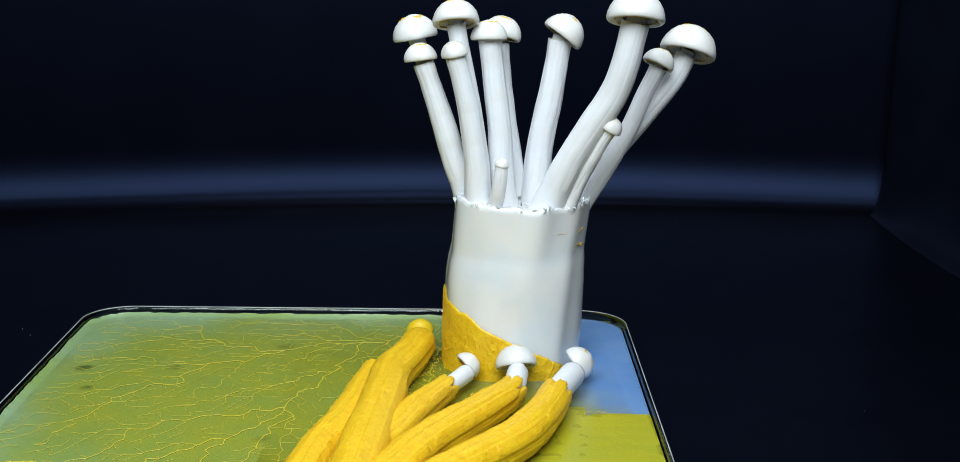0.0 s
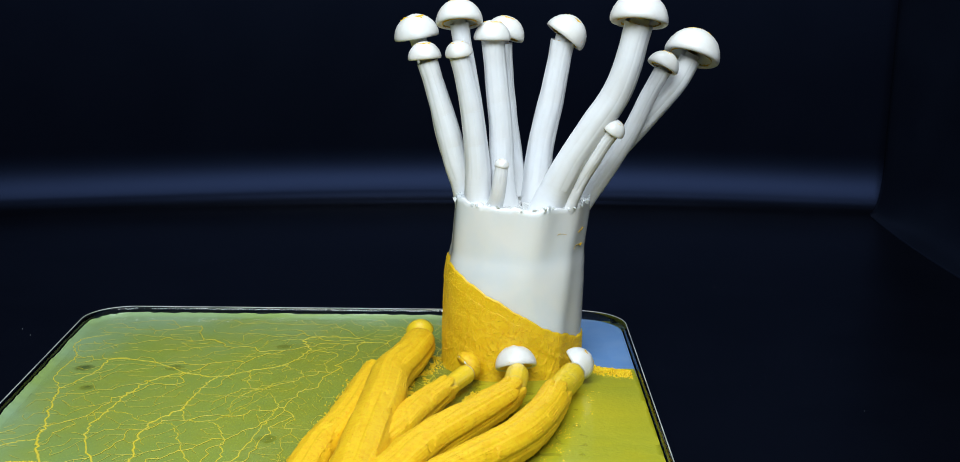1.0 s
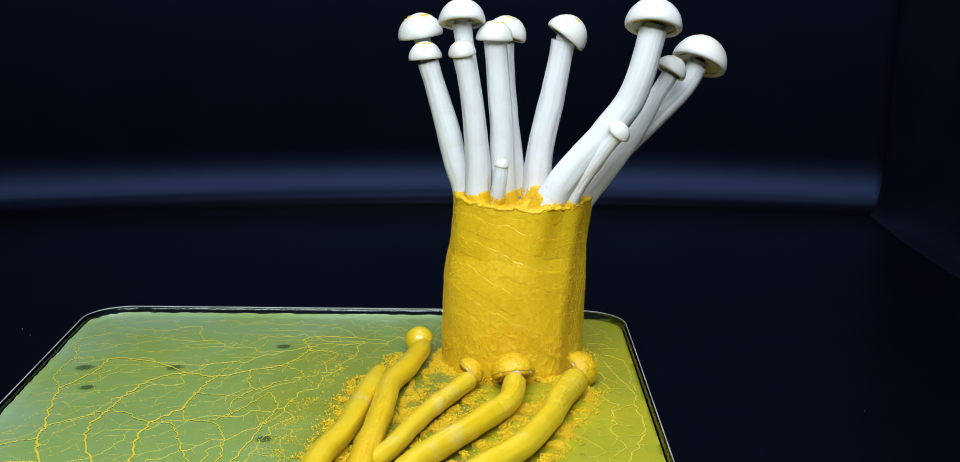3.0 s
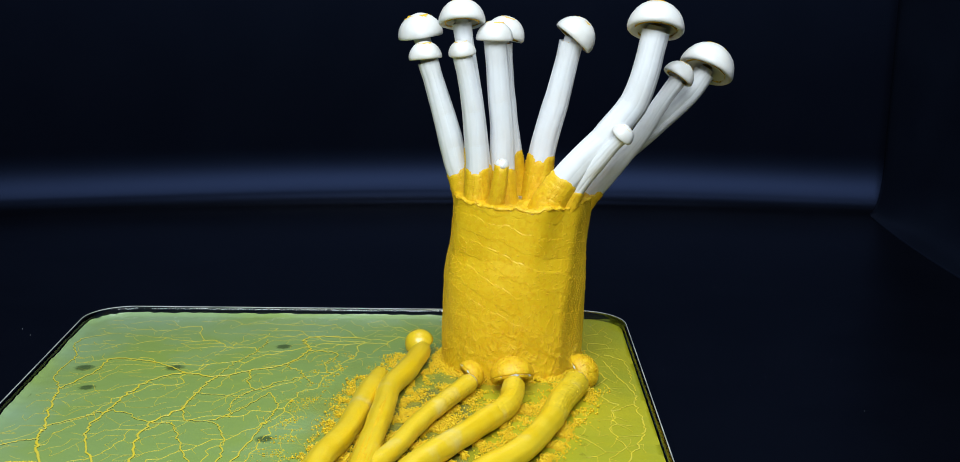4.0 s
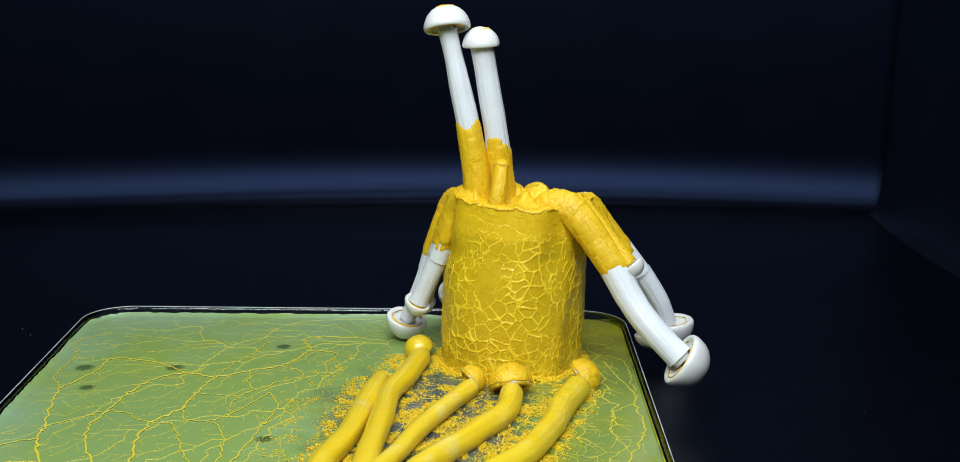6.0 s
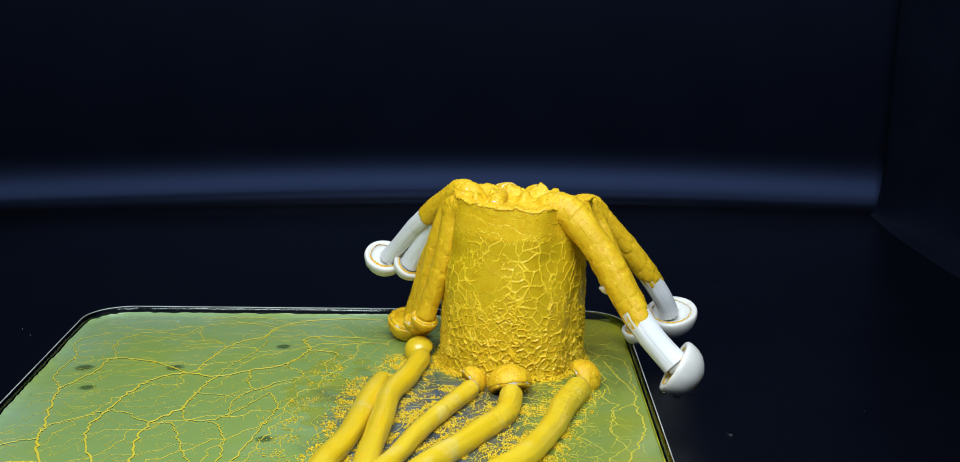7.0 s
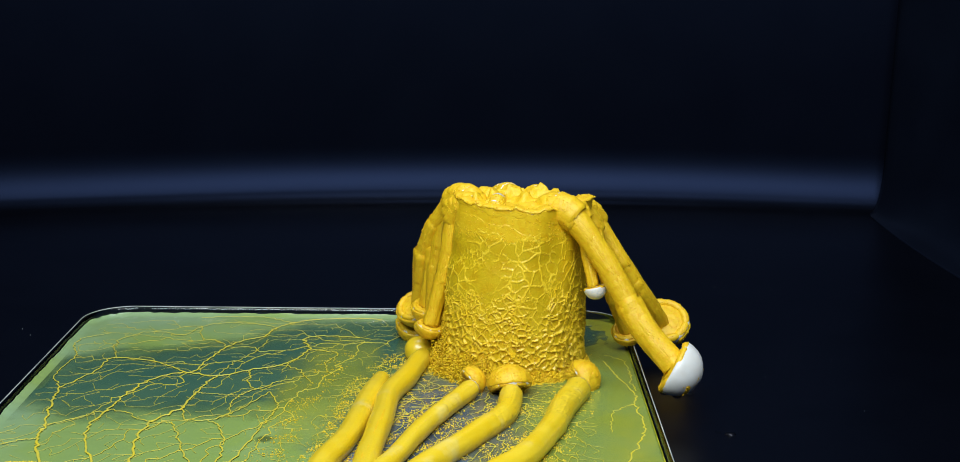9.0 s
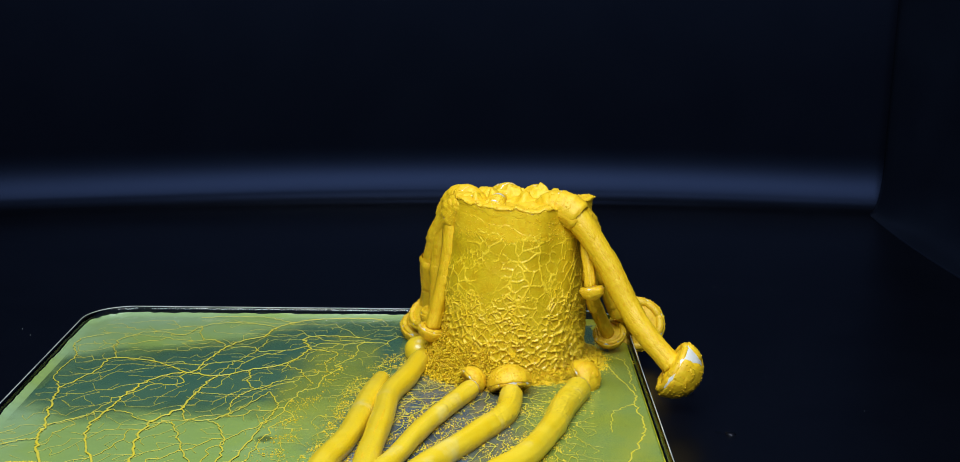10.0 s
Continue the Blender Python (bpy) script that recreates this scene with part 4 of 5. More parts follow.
# ---- the standing mushrooms ----
mushroom('slender white mushroom at the back of the cluster',
         [(-3.2, 7, 68.2), (-9.1, 7.4, 84.8), (-12.1, 7.9, 95.1), (-14.4, 8.3, 106.5), (-17.7, 8.7, 116.5), (-20.3, 9, 124.2)], 2.68, 2.58, (-20.9, 9, 127.1), 7.1444, 0.24,
         [(0, 2.5), (0.15, 3.1), (0.3, 4.1), (0.42, 5.1), (0.5, 5.8), (1, 6.5)], (6.1, 6.7),
         [(0, 0, 0), (1.5, 0, 1), (2.5, 1, 2), (4, 1, 2), (4.5, 2, -1), (4.8, 3, -6), (5.0, 5, -11), (5.1, -113, -84), (5.2, -151, -45), (5.5, -160, -27), (5.7, -156, -37, 0, 1), (6.8, -143, -54, -2, -5), (8.5, -148, -55, 7, -7), (10, -148, -64, 16, -10)], lean=(0.15, 0), seed=2.3)
mushroom('white mushroom with a small cap leaning outward',
         [(-2.3, -2, 69.6), (-5.2, -2, 79.1), (-8.1, -2, 86.5), (-10.9, -2, 96.7), (-14.1, -2, 106.9), (-17.6, -2, 117.3)], 4.0, 3.1, (-18.6, -2, 120.4), 5.1516, 0.25,
         [(0, 2.4), (0.15, 3.1), (0.3, 4.1), (0.43, 5.1), (0.52, 5.8), (1, 6.5)], (6.0, 6.6),
         [(0, 0, 0), (1.5, 0, 2), (2.5, 1, 2), (4, 0, 2), (4.5, 3, 0), (5.0, 6, -10), (5.1, -92, -67), (5.2, -126, -42), (5.3, -132, -35), (5.5, -153, -7), (5.7, -161, -5), (6.8, -145, -68, 2, -6), (10, -157, -57, 4, -15)], lean=(0.2, 0.1), seed=4.6)
mushroom('tall white mushroom with a broad round cap',
         [(-1, -6, 70.1), (-0.8, -6, 83.8), (-2.5, -6, 99.2), (-5.1, -6, 116.3), (-7.3, -6, 129.7)], 3.85, 2.79, (-7.5, -6, 132.7), 7.1444, 0.23,
         [(0, 2.35), (0.15, 3.1), (0.32, 4.2), (0.42, 5.6), (0.5, 6.6), (0.6, 7.6), (0.8, 8.2), (1, 8.6)], (8.2, 8.9),
         [(0, 0, 0), (2.5, 0, 2), (4.5, 0, 2), (5.0, 0, 2), (5.5, 1, 0), (5.7, 2, -1), (6.2, 0, -9), (6.45, -45, -50), (6.8, -94, -68, 3, -2), (7.1, -96, -66, -14, -5), (7.5, -95, -73, -17, -16), (8.0, -95, -85, -9, -23), (8.5, -93, -91, -4, -29), (9.2, -98, -95, 0, -28), (10, -103, -98, 6, -28)], lean=(0.1, 0.38), seed=6.9)
mushroom('short white mushroom with a small button cap',
         [(-0.8, -10, 70.6), (-1.3, -10.5, 86.5), (-3.2, -11, 101.8), (-5.6, -11.6, 113.2), (-7.6, -12, 120.3)], 3.6, 2.9, (-7.9, -12, 122.5), 4.2506, 0.25,
         [(0, 2.45), (0.15, 3.0), (0.3, 4.2), (0.36, 5.3), (0.5, 5.8), (1, 6.6)], (6.1, 6.7),
         [(0, 0, 0), (2.5, 1, 3), (4.5, 0, 3), (5.0, 0, 2), (5.1, -2, 0), (5.3, -3, -4), (5.4, -100, -70), (5.5, -121, -85), (5.7, -123, -87), (6.8, -108, -126, 17, 7), (8.5, -103, -136, 11, 9), (10, -96, -146, 12, 13)], lean=(0.1, 0), seed=9.2)
mushroom('upright white mushroom with a rounded cap',
         [(8.1, -3, 69.4), (6.9, -3, 81.2), (6.1, -3, 96.8), (4.4, -3, 111.9), (3, -3, 124.8)], 3.8, 3.4, (2.8, -3, 127.2), 5.7558, 0.23,
         [(0, 2.45), (0.15, 3.0), (0.3, 4.2), (0.38, 5.6), (0.55, 6.8), (1, 8.0)], (7.7, 8.4),
         [(0, 0, 0), (2.5, 3, 2), (4.5, 3, 2), (5, 5, 1), (5.5, 7, 0), (5.7, 7, -1), (6.2, 0, -9), (6.45, -45, -50), (6.8, -73, -78, -7, -19), (7.5, -72, -90, -10, -31), (8.5, -62, -106, -15, -36), (10, -69, -107, -29, -39)], lean=(0.1, 0.12), seed=11.5)
mushroom('white mushroom standing behind others with a round cap',
         [(11.6, 10, 69.6), (10.7, 10, 78.7), (8.7, 10, 92.8), (7, 10, 106.6), (6, 10, 122.2)], 3.8, 3.2, (7.4, 10, 127), 6.3388, 0.2,
         [(0, 2.4), (0.2, 3.2), (0.36, 4.4), (0.45, 5.2), (0.8, 7), (1, 8)], (7.5, 8.5),
         [(0, 0, 0), (2.5, 1, 2), (4.5, 2, 1), (4.8, 3, -2), (4.9, -92, -49), (5.0, -109, -58), (5.2, -121, -66), (6, -125, -76), (10, -127, -79)], lean=(0.35, 0.2), seed=13.8)
mushroom('single white mushroom with a tilted cap',
         [(16.7, 8, 68), (17.8, 8, 74.1), (19.3, 8, 89.9), (22.4, 8, 105.5), (25.4, 8, 123.4)], 4.3, 3.6, (27.6, 8, 127), 6.9536, 0.2,
         [(0, 2.35), (0.2, 3.2), (0.34, 4.3), (0.45, 5.2), (0.8, 7), (1, 8)], (7.5, 8.5),
         [(0, 0, 0), (1.5, 1, 1), (2.5, 1, 1), (4, 1, 4), (4.3, 3, 6), (4.4, 4, 8), (4.5, -79, 46), (4.6, -117, 56), (4.7, -134, 48), (4.85, -148, 22), (5.5, -151, 12), (10, -153, 3)], lean=(0.6, 0.15), seed=16.1)
mushroom('stout white mushroom curving outward with a broad cap',
         [(20.2, -11, 71.2), (22.8, -13, 78.4), (27.5, -15.1, 88.9), (33.5, -17.1, 99), (39.6, -19.2, 109.1), (43, -21.2, 118.9), (45.8, -22, 131.5)], 4.5, 4.1, (45.9, -22, 135.5), 8.6708, 0.17,
         [(0, 2.55), (0.1, 3.2), (0.27, 4.3), (0.4, 5.3), (0.48, 5.9), (0.7, 6.75), (0.85, 7.4), (1, 8.1)], (8.0, 9.4),
         [(0, 0, 0), (0.5, 0, 0), (1, 0, 1), (1.5, 1, 2), (2.5, -5, 9, 0, -7), (4, -11, 15, 1, -14), (4.5, -8, 15, 1, -9), (5, 0, 16), (5.1, 1, 23), (5.2, 4, 26), (5.3, -10, 53), (5.4, -14, 61), (5.5, 3, 73), (5.6, 7, 87), (5.7, 14, 100, -11, 14), (6.0, 29, 108, -6, 10), (6.8, 43, 104, -3, 10), (7.5, 53, 92, 3, 18), (8.5, 56, 96, 0, 10), (10, 46, 105, -4, 9)], lean=(-0.12, 0.34), seed=18.4, settle=(0.5, 0.6), leave=(0.75, -0.6, 0.25))
mushroom('thin white mushroom leaning outward with a small cap',
         [(29.3, 0, 68.3), (34.3, 0.4, 75), (40.9, 0.9, 85.4), (46.9, 1.3, 96.1), (51.3, 1.7, 106.4), (55.7, 2, 115.4)], 2.93, 2.54, (56.4, 2, 118.2), 5.1728, 0.22,
         [(0, 2.6), (0.1, 3.2), (0.22, 4.3), (0.38, 5.3), (0.5, 6.2), (0.8, 6.9), (1, 7.4)], (6.9, 7.6),
         [(0, 0, 0), (1, 0, 2), (2.5, 0, 5), (4, -1, 9), (4.5, -3, 13), (5, -8, 27), (5.1, -64, 75), (5.2, -149, 35), (5.3, -164, 19), (5.7, -154, 49), (6.8, -147, 69, 24, 4), (8.0, -141, 82, 35, 0), (10, -139, 118, 64, -19)], lean=(0, 0.2), seed=20.7, slump=(-0.7, -1.6), settle=(-3, -1.5))
mushroom('long white mushroom leaning far outward with a wide cap',
         [(29.2, 5, 67.2), (32.7, 5.7, 72.5), (37.6, 6.5, 80.4), (44.3, 7.2, 89.7), (53, 8, 100), (61.6, 8.7, 110.7), (65.4, 9, 118.5)], 3.36, 3.26, (66.6, 9, 122.7), 8.9994, 0.22,
         [(0, 2.6), (0.1, 3.2), (0.22, 4.3), (0.38, 5.3), (0.5, 6.2), (0.8, 7.0), (1, 7.8)], (7.9, 9.2),
         [(0, 0, 0), (0.5, -1, 1), (1, -2, 2), (1.5, -2, 3), (2.5, -5, 5), (4, -6, 9), (4.5, -7, 12), (5, -14, 22), (5.1, -95, 51), (5.2, -157, 3), (5.3, -160, -2), (5.7, -161, 10, 1, 5), (6.8, -133, 36, 1, 11), (8.5, -138, 46, 20, 10), (10, -136, 94, 73, -8)], lean=(-0.12, 0.3), seed=23, slump=(-0.7, -1.6), settle=(-3, -1.5))
mushroom('small white mushroom with a button cap, rooted at the rim',
         [(26.6, -12, 73.3), (31, -13.8, 83.5), (33.8, -15.6, 89), (36.7, -17.5, 94.6), (39.1, -19, 98.8)], 2.47, 1.99, (39.9, -19, 100.6), 3.6146, 0.24,
         [(0, 2.55), (0.15, 3.5), (0.35, 4.4), (0.5, 4.9), (0.75, 5.25), (1, 5.6)], (8.4, 9.6),
         [(0, 0, 0), (1, 2, 2), (2.5, 2, 5), (4, 2, 9), (4.5, 3, 12), (5, 7, 19), (5.2, 14, 36), (5.3, 1, 65), (5.4, -2, 81), (5.5, -4, 91), (5.7, 2, 104), (6.8, 40, 130, -5, -20), (7.5, 46, 133, -7, -17), (8.5, 49, 136, -8, -13), (10, 48, 135, -8, -3)], lean=(0, 0.1), seed=25.3)
mushroom("stubby white mushroom bud at the rim of the cluster", [(4.2, -14.5, 74), (5.3, -16.5, 78), (6.0, -17.4, 83), (6.6, -17.6, 88)], 2.3, 2.0, (6.7, -17.6, 88.6), 2.3, 0.3,
         [(0, 2.4), (0.4, 2.9), (1, 3.7)], (3.6, 4.2), [(0, 0, 0), (4.4, 0, 0), (6.0, -25, 0), (6.7, -95, 0), (10, -104, 4)], seed=31)


# ---- mushrooms lying on the agar ----
def coat_piece(sw, s0, s1, mid, half, o, lift, seed, grains):
    """A strip of granular coat on a stalk, its rim sunk under its neighbours."""
    nu, nv, verts = 22, 9, []
    for i in range(nu):
        u = -1 + 2 * i / (nu - 1)
        s = min(0.985, max(0.0, (s0 + s1) / 2 + u * (s1 - s0) * 1.0))
        for j in range(nv):
            v = -1 + 2 * j / (nv - 1)
            a = mid + v * half * 2.0
            p = sw.surface(s, a)
            f = min(1.0, edge_fall(u, v, seed) * 1.4)
            f = f * f * (3 - 2 * f) * min(1.0, max(0.0, (1.0 - s) * 25))
            verts.append(sw.surface(s, a, (lift + 0.10 * crust(*p, 0.6) + 0.00030 * noise.noise(p * 120) + 0.00010 * noise.noise(p * 700)) * f - 0.0012 * (1 - f)) - o)
    faces = grid_faces(nu, nv)
    spots = [verts[random.randrange(3, nu - 3) * nv + random.randrange(2, nv - 2)].copy() for _ in range(grains)]
    add_grains(verts, faces, spots, 0.00013, 0.00028)
    return mesh_from("slime_coat", verts, faces, SLIME)


def lying(label, pts, r0, r1, cap_at, R, axis, coat_to, cap_time, sink, seed, cap_done=False, core=0.8):
    """A stalk on the agar; its thick granular coat draws back into the stalk and leaves a thin wet one."""
    P = [Vector(p) * 0.001 for p in pts]
    root = thing("mushroom", label, "mushroom", P[0], "mushrooms lying on the agar")
    o = P[0]
    outer = Sweep(P, [(0, r0 * 0.001), (0.5, r0 * 0.00095), (1, r1 * 0.001)], seed)
    end = r1 if not cap_done else r1 * core
    sw = Sweep(P, [(0, r0 * core * 0.001), (max(0.1, coat_to - 0.12), (r0 * 0.95) * core * 0.001), (min(coat_to, 0.97), (r0 * core + end) * 0.0005), (1, end * 0.001)], seed)
    part("stem", tube_mesh(sw, 0, 1, o, WHITE, rings=24, over=0.001, n=18), root, "lying stalk")
    nu, nv, verts = 90, 36, []
    for i in range(nu):
        s = coat_to * i / (nu - 1)
        f = 1.0 if cap_done else min(1.0, (nu - 1 - i) / 5)
        for j in range(nv):
            a = 2 * math.pi * j / nv
            ss = s + 0.02 * noise.noise((2 * math.cos(a), 2 * math.sin(a), seed)) * (i / nu)
            p = sw.surface(ss, a)
            verts.append(sw.surface(ss, a, (0.00040 + 0.00028 * noise.noise(p * 90) + 0.00008 * noise.noise(p * 330)) * f - 0.0004 * (1 - f)) - o)
    faces = grid_faces(nu, nv, True)
    part("slime_film", mesh_from("slime_film", verts, faces, SMOOTH), root, "thin wet yellow slime film")
    if core < 1:
        rows_n, sides, reach = 6, 12, min(1.0, coat_to + 0.04)
        for j in range(sides):
            mid = 2 * math.pi * j / sides
            for k in range(rows_n):
                s0 = reach * (k - 0.5 * (j % 2)) / rows_n
                s1 = min(reach, s0 + reach / rows_n)
                ob = part("slime_coat", coat_piece(outer, max(0.0, s0), s1, mid, math.pi / sides, o, 0.00036 + 0.00008 * (j % 3) + 0.00006 * (k % 2), seed + j * 3 + k, 60), root, "thick granular slime")
                t, sd, v = outer.axes(max(0.0, (s0 + s1) / 2))
                gone = (sd * math.cos(mid) + v * math.sin(mid)) * -((outer.radius(max(0.0, (s0 + s1) / 2)) - sw.radius(max(0.0, (s0 + s1) / 2))) + 0.0012)
                t0 = 0.8 + random.uniform(0, 0.1)
                MOVES.append((ob, [(0, Matrix()), (t0, Matrix()), (t0 + 0.9, Matrix.Translation(gone * 0.5)), (t0 + 2.6, Matrix.Translation(gone * 0.92)), (5.5, Matrix.Translation(gone)), (10, Matrix.Translation(gone))]))
    else:
        add = [v.copy() for v in verts[::3]]
        extra, tris = [], []
        add_grains(extra, tris, add, 0.00012, 0.0003)
        part("slime_coat", mesh_from("slime_coat", extra, tris, GRAIN), root, "golden slime grains")
    m = None
    if R:
        ax = Vector(axis).normalized()
        R *= 0.001
        m = Matrix.Translation(Vector(cap_at) * 0.001 - ax * R * 0.3 - o) @ ax.to_track_quat("Z", "Y").to_matrix().to_4x4()
        cme = cap_mesh(R, SMOOTH if cap_done else CAPM, seed)
        cme.transform(m)
        part("cap", cme, root, "cap coated in yellow slime" if cap_done else "small white domed cap")
        if not cap_done:
            cap_patches(root, R, m, seed, *cap_time)
    u = coat_to - 0.05
    while u < 1.0 and not cap_done:
        u1 = u + 0.0038 / sw.length
        for j in range(6):
            a0 = 2 * math.pi * j / 6
            ob = part("slime_patch", sleeve_patch(sw, u, u1, a0, a0 + math.pi / 3, o, SMOOTH, height=0.00022, step=j % 3, grains=3, coarse=0.0), root)
            t, sd, v = sw.axes(u)
            mid = a0 + math.pi / 6
            emerging(ob, (sd * math.cos(mid) + v * math.sin(mid)) * -0.002, 0.05 + (cap_time[0] - 0.05) * (u - coat_to) / max(0.05, 1 - coat_to) + random.uniform(0, 0.1))
        u = u1
    MOVES.append((root, [(t, pose(o.x + x * 0.001, o.y + y * 0.001, o.z + z * 0.001, rx, 0, 0)) for t, x, y, z, rx in sink]))
    return root


def sinking(x, y, z):
    return [(t, x * f, y * f, z * f, 0) for t, f in ((0, 0), (1.0, 0.03), (1.5, 0.13), (2.5, 0.36), (4, 0.62), (5, 0.78), (5.5, 0.86), (7, 1.0), (10, 1.0))]


lying("yellow slime-coated mushroom lying on agar against the cluster", [(-32, -122, 26.6), (-30, -88, 26.6), (-28, -56, 26.4), (-27, -33, 26.2), (-23, -17, 26), (-18.5, 5, 26)], 6.6, 4.7, (-20.5, 11, 27.5), 4.9, (-0.35, -0.15, 0.9), 1.0, (0, 0), sinking(0, -9, -3.2), 1.3, True, core=0.47)
lying("thin slime-coated mushroom stalk lying on agar", [(-47, -126, 25.0), (-43, -92, 25.0), (-38, -70, 25.0), (-35, -44, 24.6), (-32, -20, 24.4)], 4.9, 3.5, None, 0, None, 1.0, (0, 0), sinking(1.5, -4, -2.4), 2.9, True, core=0.63)
lying("slim mushroom lying on agar, its small cap getting coated by slime", [(-30, -98, 25.6), (-24, -83, 25.6), (-19, -66, 25.6), (-13, -50, 25.6), (-4.5, -30, 25.5)], 4.3, 2.8, (-3.0, -24, 27.0), 4.3, (0.7, 0.3, 0.5), 0.74, (0.35, 0.75), sinking(1.5, -6, -2.8), 4.1, core=0.57)
lying("mushroom lying on agar, white cap leaning on the cluster foot", [(-26, -122, 26.6), (-17, -97, 26.6), (-8, -80, 26.6), (1, -64, 26.4), (9, -48, 26.2), (11.4, -32, 26.4)], 5.5, 3.3, (10.8, -25, 29), 6.4, (-0.1, 0.45, 0.85), 0.78, (0.6, 1.5), sinking(-2, -8, -4.0), 5.7, core=0.59)
lying("curved mushroom lying on agar, white cap beside the cluster foot", [(-16, -122, 26.4), (-3, -104, 26.4), (10, -86, 26.4), (18, -66, 26.2), (22.5, -48, 26), (28, -32, 26)], 5.3, 3.9, (31.5, -22.5, 27.5), 5.4, (0.78, 0.05, 0.55), 0.74, (0.75, 1.25), sinking(1.5, -4, -3.4), 7.7, core=0.60)
lying("pale broken stalk lying on agar near the dish wall", [(-132, -101, 20.9), (-120, -99, 21.4), (-104, -100, 21.3), (-92, -104, 20.6)], 3.4, 2.8, None, 0, None, 0.45, (30, 31), [(0, 0, 0, 0, 0), (10, 0, 0, 0, 0)], 9.1, core=1.0)


# ---- loose slime granules ----
def granules(label, places, size, rows, seed):
    """Small rough grains, heaped or scattered; places: x, y, z in metres."""
    rnd, base, tris = random.Random(seed), GRAIN_BASE, GRAIN_FACES
    verts, faces = [], []
    for p in places:
        r = size * rnd.uniform(0.55, 1.35)
        k = len(verts)
        sx, sy, sz = rnd.uniform(0.7, 1.3), rnd.uniform(0.7, 1.3), rnd.uniform(0.7, 1.4)
        verts += [Vector((p[0] + v.x * r * sx, p[1] + v.y * r * sy, p[2] + v.z * r * sz)) for v in base]
        faces += [tuple(k + i for i in f) for f in tris]
    ob = new("slime_granules", mesh_from("slime_granules", verts, faces, GRAIN))
    tagged(ob, label, "slime granules", kind="stuff")
    MOVES.append((ob, [(t, pose(0, 0, z * 0.001)) for t, z in rows]))
    ob.matrix_basis = MOVES[-1][1][0][1]


def ring_places(n, a0, a1, spread, height, seed):
    rnd, out = random.Random(seed), []
    for _ in range(n):
        a = radians(rnd.uniform(a0, a1))
        d = abs(rnd.gauss(0, 1)) * spread
        fade = math.sin(math.pi * (math.degrees(a) - a0) / (a1 - a0)) ** 0.5
        c = trunk_point(a, 0.0, d)
        clump = 0.8 + 0.9 * noise.noise((c.x * 420, c.y * 420, seed)) + 0.4 * noise.noise((c.x * 1100, c.y * 1100, seed))
        top = max(0.0, height * fade * clump * (1 - d / (2.2 * spread)))
        out.append((c.x, c.y, AGAR_Z + rnd.uniform(0.2, 1.0) * top))
    return out


def stalk_places(n, pts, wide, seed):
    rnd, out = random.Random(seed), []
    line = smooth_curve([Vector((x * 0.001, y * 0.001, AGAR_Z)) for x, y in pts], 60)
    for _ in range(n):
        k = rnd.randrange(1, 59)
        t = (line[k + 1] - line[k - 1]).normalized()
        side = Vector((-t.y, t.x, 0)) * rnd.choice((-1, 1)) * (0.0032 + abs(rnd.gauss(0, 1)) * wide)
        p = line[k] + side
        if math.hypot(p.x - 0.010, p.y) > 0.0225 and noise.noise((p.x * 190, p.y * 190, seed)) + 0.4 * noise.noise((p.x * 600, p.y * 600, seed)) > -0.02:
            out.append((p.x, p.y, AGAR_Z + rnd.uniform(0, 0.0012)))
    return out


granules("golden slime granules round the foot of the cluster", ring_places(6000, 0, 360, 0.0017, 0.0022, 1), 0.00034, [(0, -3.5), (0.6, -3.5), (1.4, 0), (10, 0.2)], 1)
granules("heap of golden slime granules against the cluster foot", ring_places(20000, 145, 268, 0.0048, 0.0150, 2), 0.00029, [(0, -19), (6.0, -19), (7.0, -11), (8.0, -7), (9.2, -2.0), (10, 0)], 2)
granules("heap of golden slime granules before the cluster foot", ring_places(12000, 225, 350, 0.0030, 0.0056, 3), 0.00029, [(0, -8), (6.5, -8), (8.0, -3.5), (9.2, -0.5), (10, 0)], 3)
granules("golden slime granules beside the cluster foot", ring_places(5000, 325, 400, 0.0052, 0.0034, 4), 0.00034, [(0, -5), (0.7, -5), (1.5, -0.4), (2.5, -0.6), (4, -2.5), (8.4, -2.5), (10, 0)], 4)


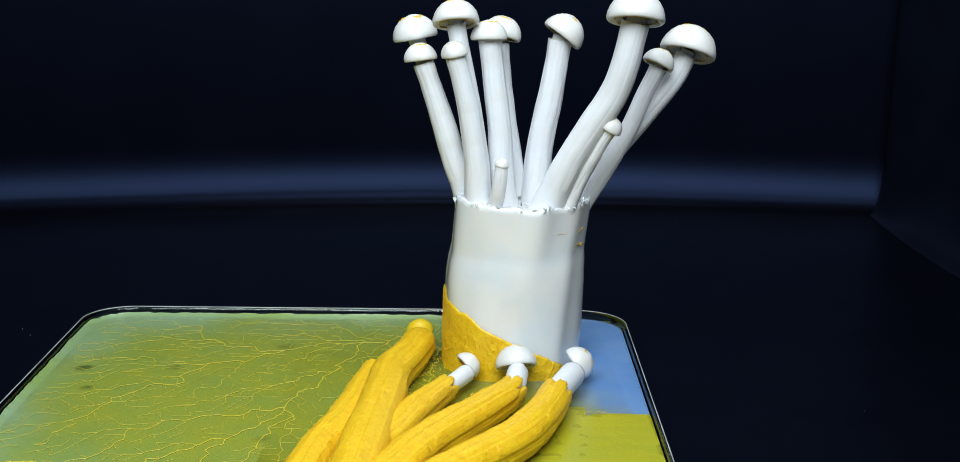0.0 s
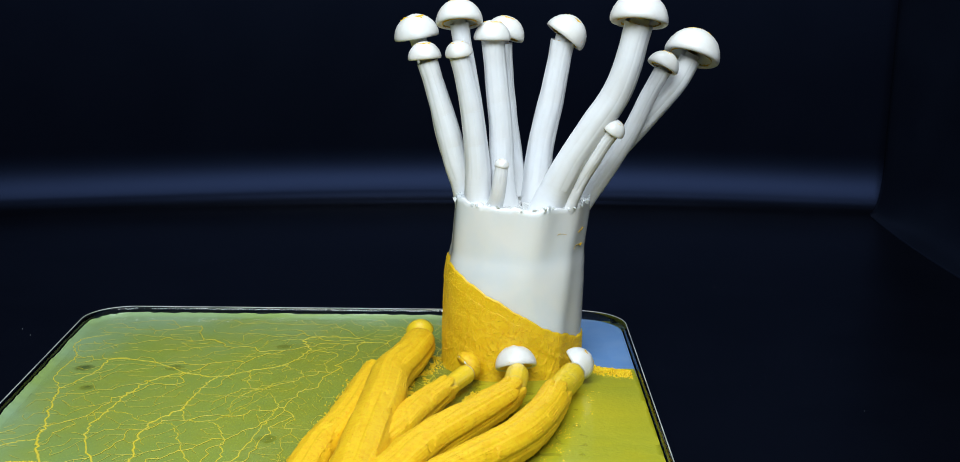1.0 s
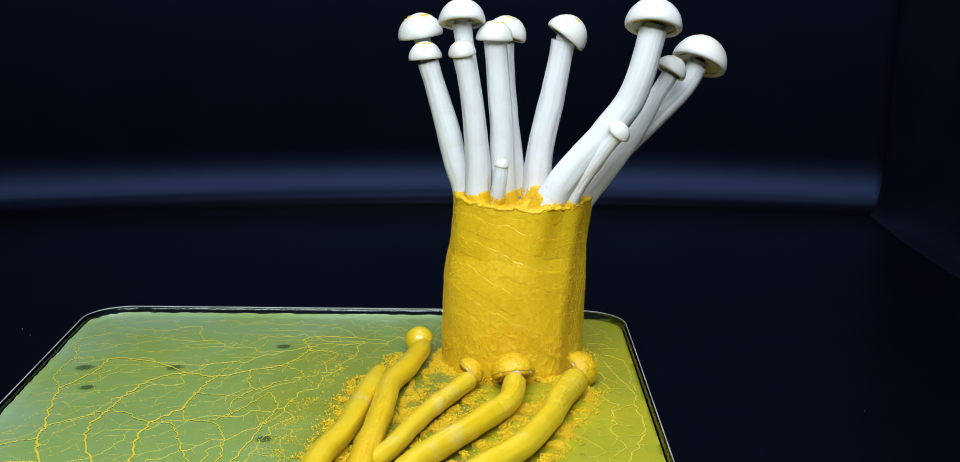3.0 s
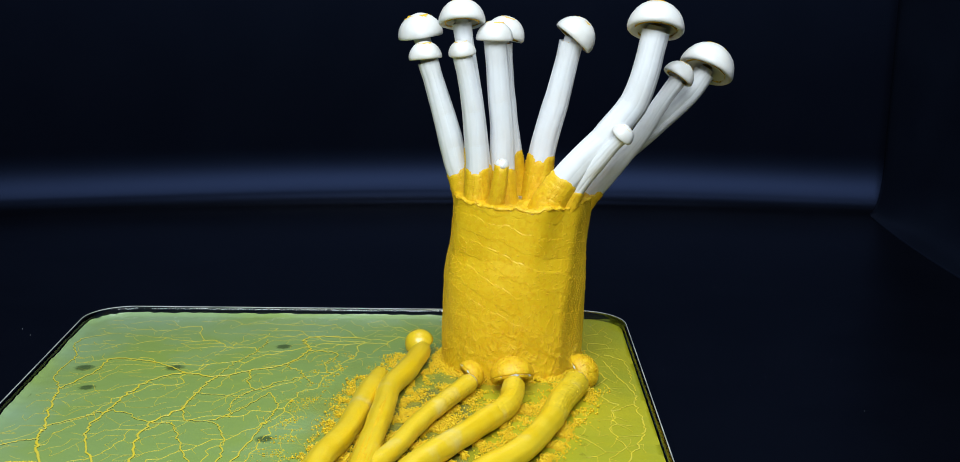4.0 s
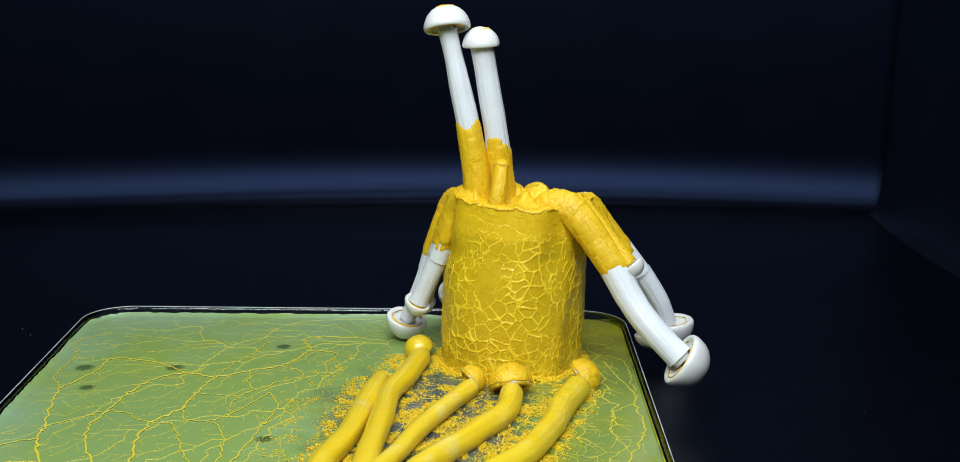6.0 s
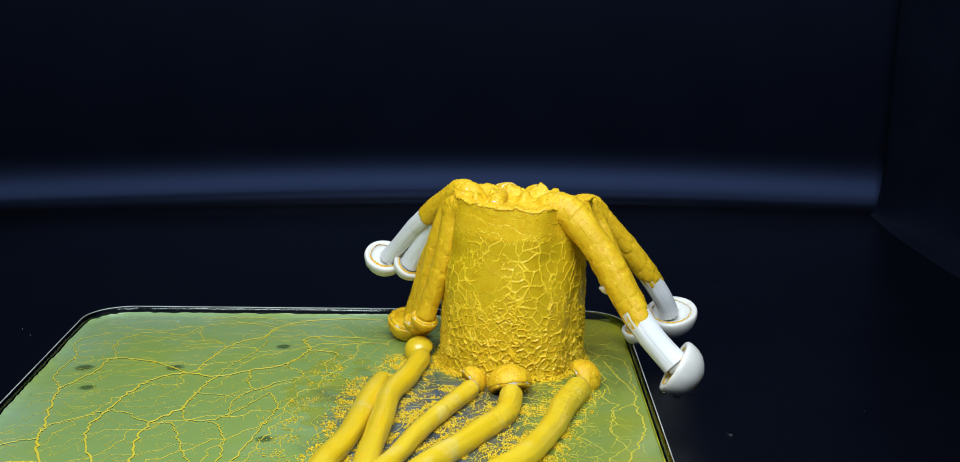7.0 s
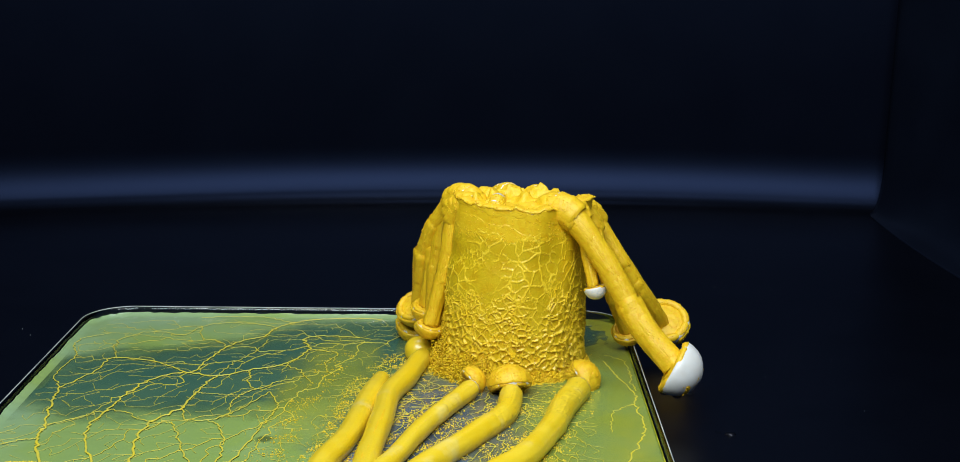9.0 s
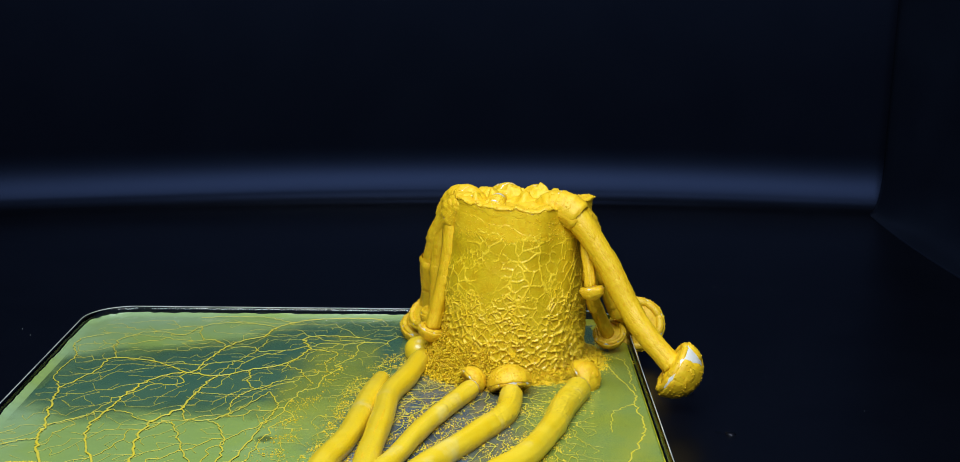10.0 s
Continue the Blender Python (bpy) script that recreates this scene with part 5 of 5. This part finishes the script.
def front_crest(x0, x1, n, fade, seed):
    """The grainy edge of the creeping film, which moves over the agar with it."""
    rnd, verts, faces = random.Random(seed), [], []
    for _ in range(n):
        x = rnd.uniform(x0, x1)
        back = abs(rnd.gauss(0, 1)) * 0.0055 * (0.6 + 0.6 * noise.noise((x * 300, seed, 0)))
        y = -0.043 - 0.40 * (x - 0.022) + 0.003 * noise.noise((x * 150, 0, 0)) + 0.0012 * noise.noise((x * 700, seed, 1)) - back
        z = AGAR_Z + rnd.uniform(0.0, 1.0) * 0.0011 * max(0.0, 1 - back / 0.010)
        k, r = len(verts), 0.00030 * rnd.uniform(0.5, 1.3)
        verts += [Vector((x, y, z)) + v * r for v in GRAIN_BASE]
        faces += [tuple(k + i for i in f) for f in GRAIN_FACES]
    ob = new("slime_granules", mesh_from("slime_granules", verts, faces, GRAIN))
    tagged(ob, "grainy yellow edge of the creeping slime film", "slime granules", kind="stuff")
    rows = [(t, pose(0, dy, z * 0.001)) for t, dy, z in ((0, 0, -1.15), (0.17, 0.001, -0.8), (0.5, 0.018, -0.5), (0.8, 0.034, -0.35), (1.12, 0.050, -0.1), (1.5, 0.094, -0.6), (1.8, 0.099, -2.5), (10, 0.099, -2.5)) if t < fade]
    if fade < 2:
        rows += [(fade, pose(0, rows[-1][1].translation.y + 0.008, -0.0028)), (10, pose(0, rows[-1][1].translation.y + 0.008, -0.0028))]
    MOVES.append((ob, rows))
    ob.matrix_basis = rows[0][1]


front_crest(0.016, 0.0325, 2400, 0.75, 21)
front_crest(0.0325, 0.0480, 2800, 20, 22)
TIDE = [(0, -1.0), (0.5, -0.7), (1.6, -0.2), (2.5, 0.1), (4.5, 0), (5.6, -0.3), (7, -0.6), (8, -0.8), (10, -0.9)]
LATE_TIDE = [(0, -2.2), (0.5, -2.2), (1.2, -0.5)] + TIDE[2:]
granules("slime crumbs bordering the thinned film", stalk_places(7000, [(-50, -92), (-47, -60), (-44, -30), (-36, 8)], 0.0055, 31), 0.00018, [(0, -1.4), (1.5, -0.9), (3, -0.75), (10, -0.7)], 31)
granules("slime granules along a lying mushroom", stalk_places(10400, [(-30, -90), (-28, -56), (-25, -25), (-19, 4)], 0.0030, 5), 0.00027, TIDE, 5)
granules("slime granules along a lying mushroom", stalk_places(6000, [(-43, -92), (-38, -70), (-35, -44), (-32, -18)], 0.0028, 6), 0.00027, TIDE, 6)
granules("slime granules along a lying mushroom", stalk_places(7600, [(-24, -84), (-19, -66), (-13, -50), (-4, -28)], 0.0030, 7), 0.00027, TIDE, 7)
granules("slime granules along a lying mushroom", stalk_places(9600, [(-14, -92), (-8, -80), (1, -64), (10, -42)], 0.0030, 8), 0.00027, LATE_TIDE, 8)
granules("slime granules along a lying mushroom", stalk_places(9600, [(6, -92), (14, -78), (20, -60), (30, -26)], 0.0030, 9), 0.00027, LATE_TIDE, 9)


# ---- dust and drops on the black floor ----
def specks():
    rnd, verts, faces = random.Random(12), [], []
    spots = [(0.0735, 0.036), (0.0875, -0.006), (0.094, 0.002), (0.081, 0.000), (0.120, 0.02), (0.118, -0.03)]
    spots += [(rnd.uniform(0.06, 0.19), rnd.uniform(-0.08, 0.16)) for _ in range(4)] + [(rnd.uniform(-0.19, -0.15), rnd.uniform(-0.03, 0.1)) for _ in range(2)]
    for x, y in spots:
        k, r = len(verts), rnd.uniform(0.00006, 0.00014)
        for dx, dy, dz in ((-1, -0.6, 0.1), (1, -0.5, 0.1), (0.2, 1, 0.1), (0, 0, 1.1)):
            verts.append((x + dx * r * rnd.uniform(0.6, 1.6), y + dy * r, FLOOR_Z + dz * r))
        faces += [(k, k + 1, k + 3), (k + 1, k + 2, k + 3), (k + 2, k, k + 3), (k, k + 2, k + 1)]
    ob = new("dust", mesh_from("dust", verts, faces, FILMEDGE, False))
    tagged(ob, "pale dust specks on the black vinyl floor", "dust", kind="stuff")


specks()


def drop(x, y, r):
    bm = bmesh.new()
    bmesh.ops.create_uvsphere(bm, u_segments=18, v_segments=10, radius=1)
    for v in bm.verts:
        v.co = Vector((v.co.x * r * (1.2 + 0.2 * v.co.y), v.co.y * r, v.co.z * r * 0.45))
    me = bpy.data.meshes.new("water_drop")
    bm.to_mesh(me)
    bm.free()
    me.materials.append(PLASTIC)
    me.polygons.foreach_set("use_smooth", [True] * len(me.polygons))
    ob = tagged(new("water_drop", me), "small clear drop of liquid on the black floor", "drop", "drops on the floor")
    ob.location = (x, y, FLOOR_Z + r * 0.3)
    MOVES.append((ob, [(0, pose(x, y, FLOOR_Z - r)), (6.5, pose(x, y, FLOOR_Z - r)), (6.8, pose(x, y, FLOOR_Z + r * 0.2)), (10, pose(x, y, FLOOR_Z + r * 0.2))]))


for dx, dy, dr in ((0.0585, -0.0135, 0.0009), (0.0625, -0.0160, 0.0012), (0.0665, -0.0150, 0.0010), (0.0700, -0.048, 0.0007), (0.0735, -0.050, 0.0013)):
    drop(dx, dy, dr)


def motions():
    for ob, rows in MOVES:
        walk(ob, rows)


motions()
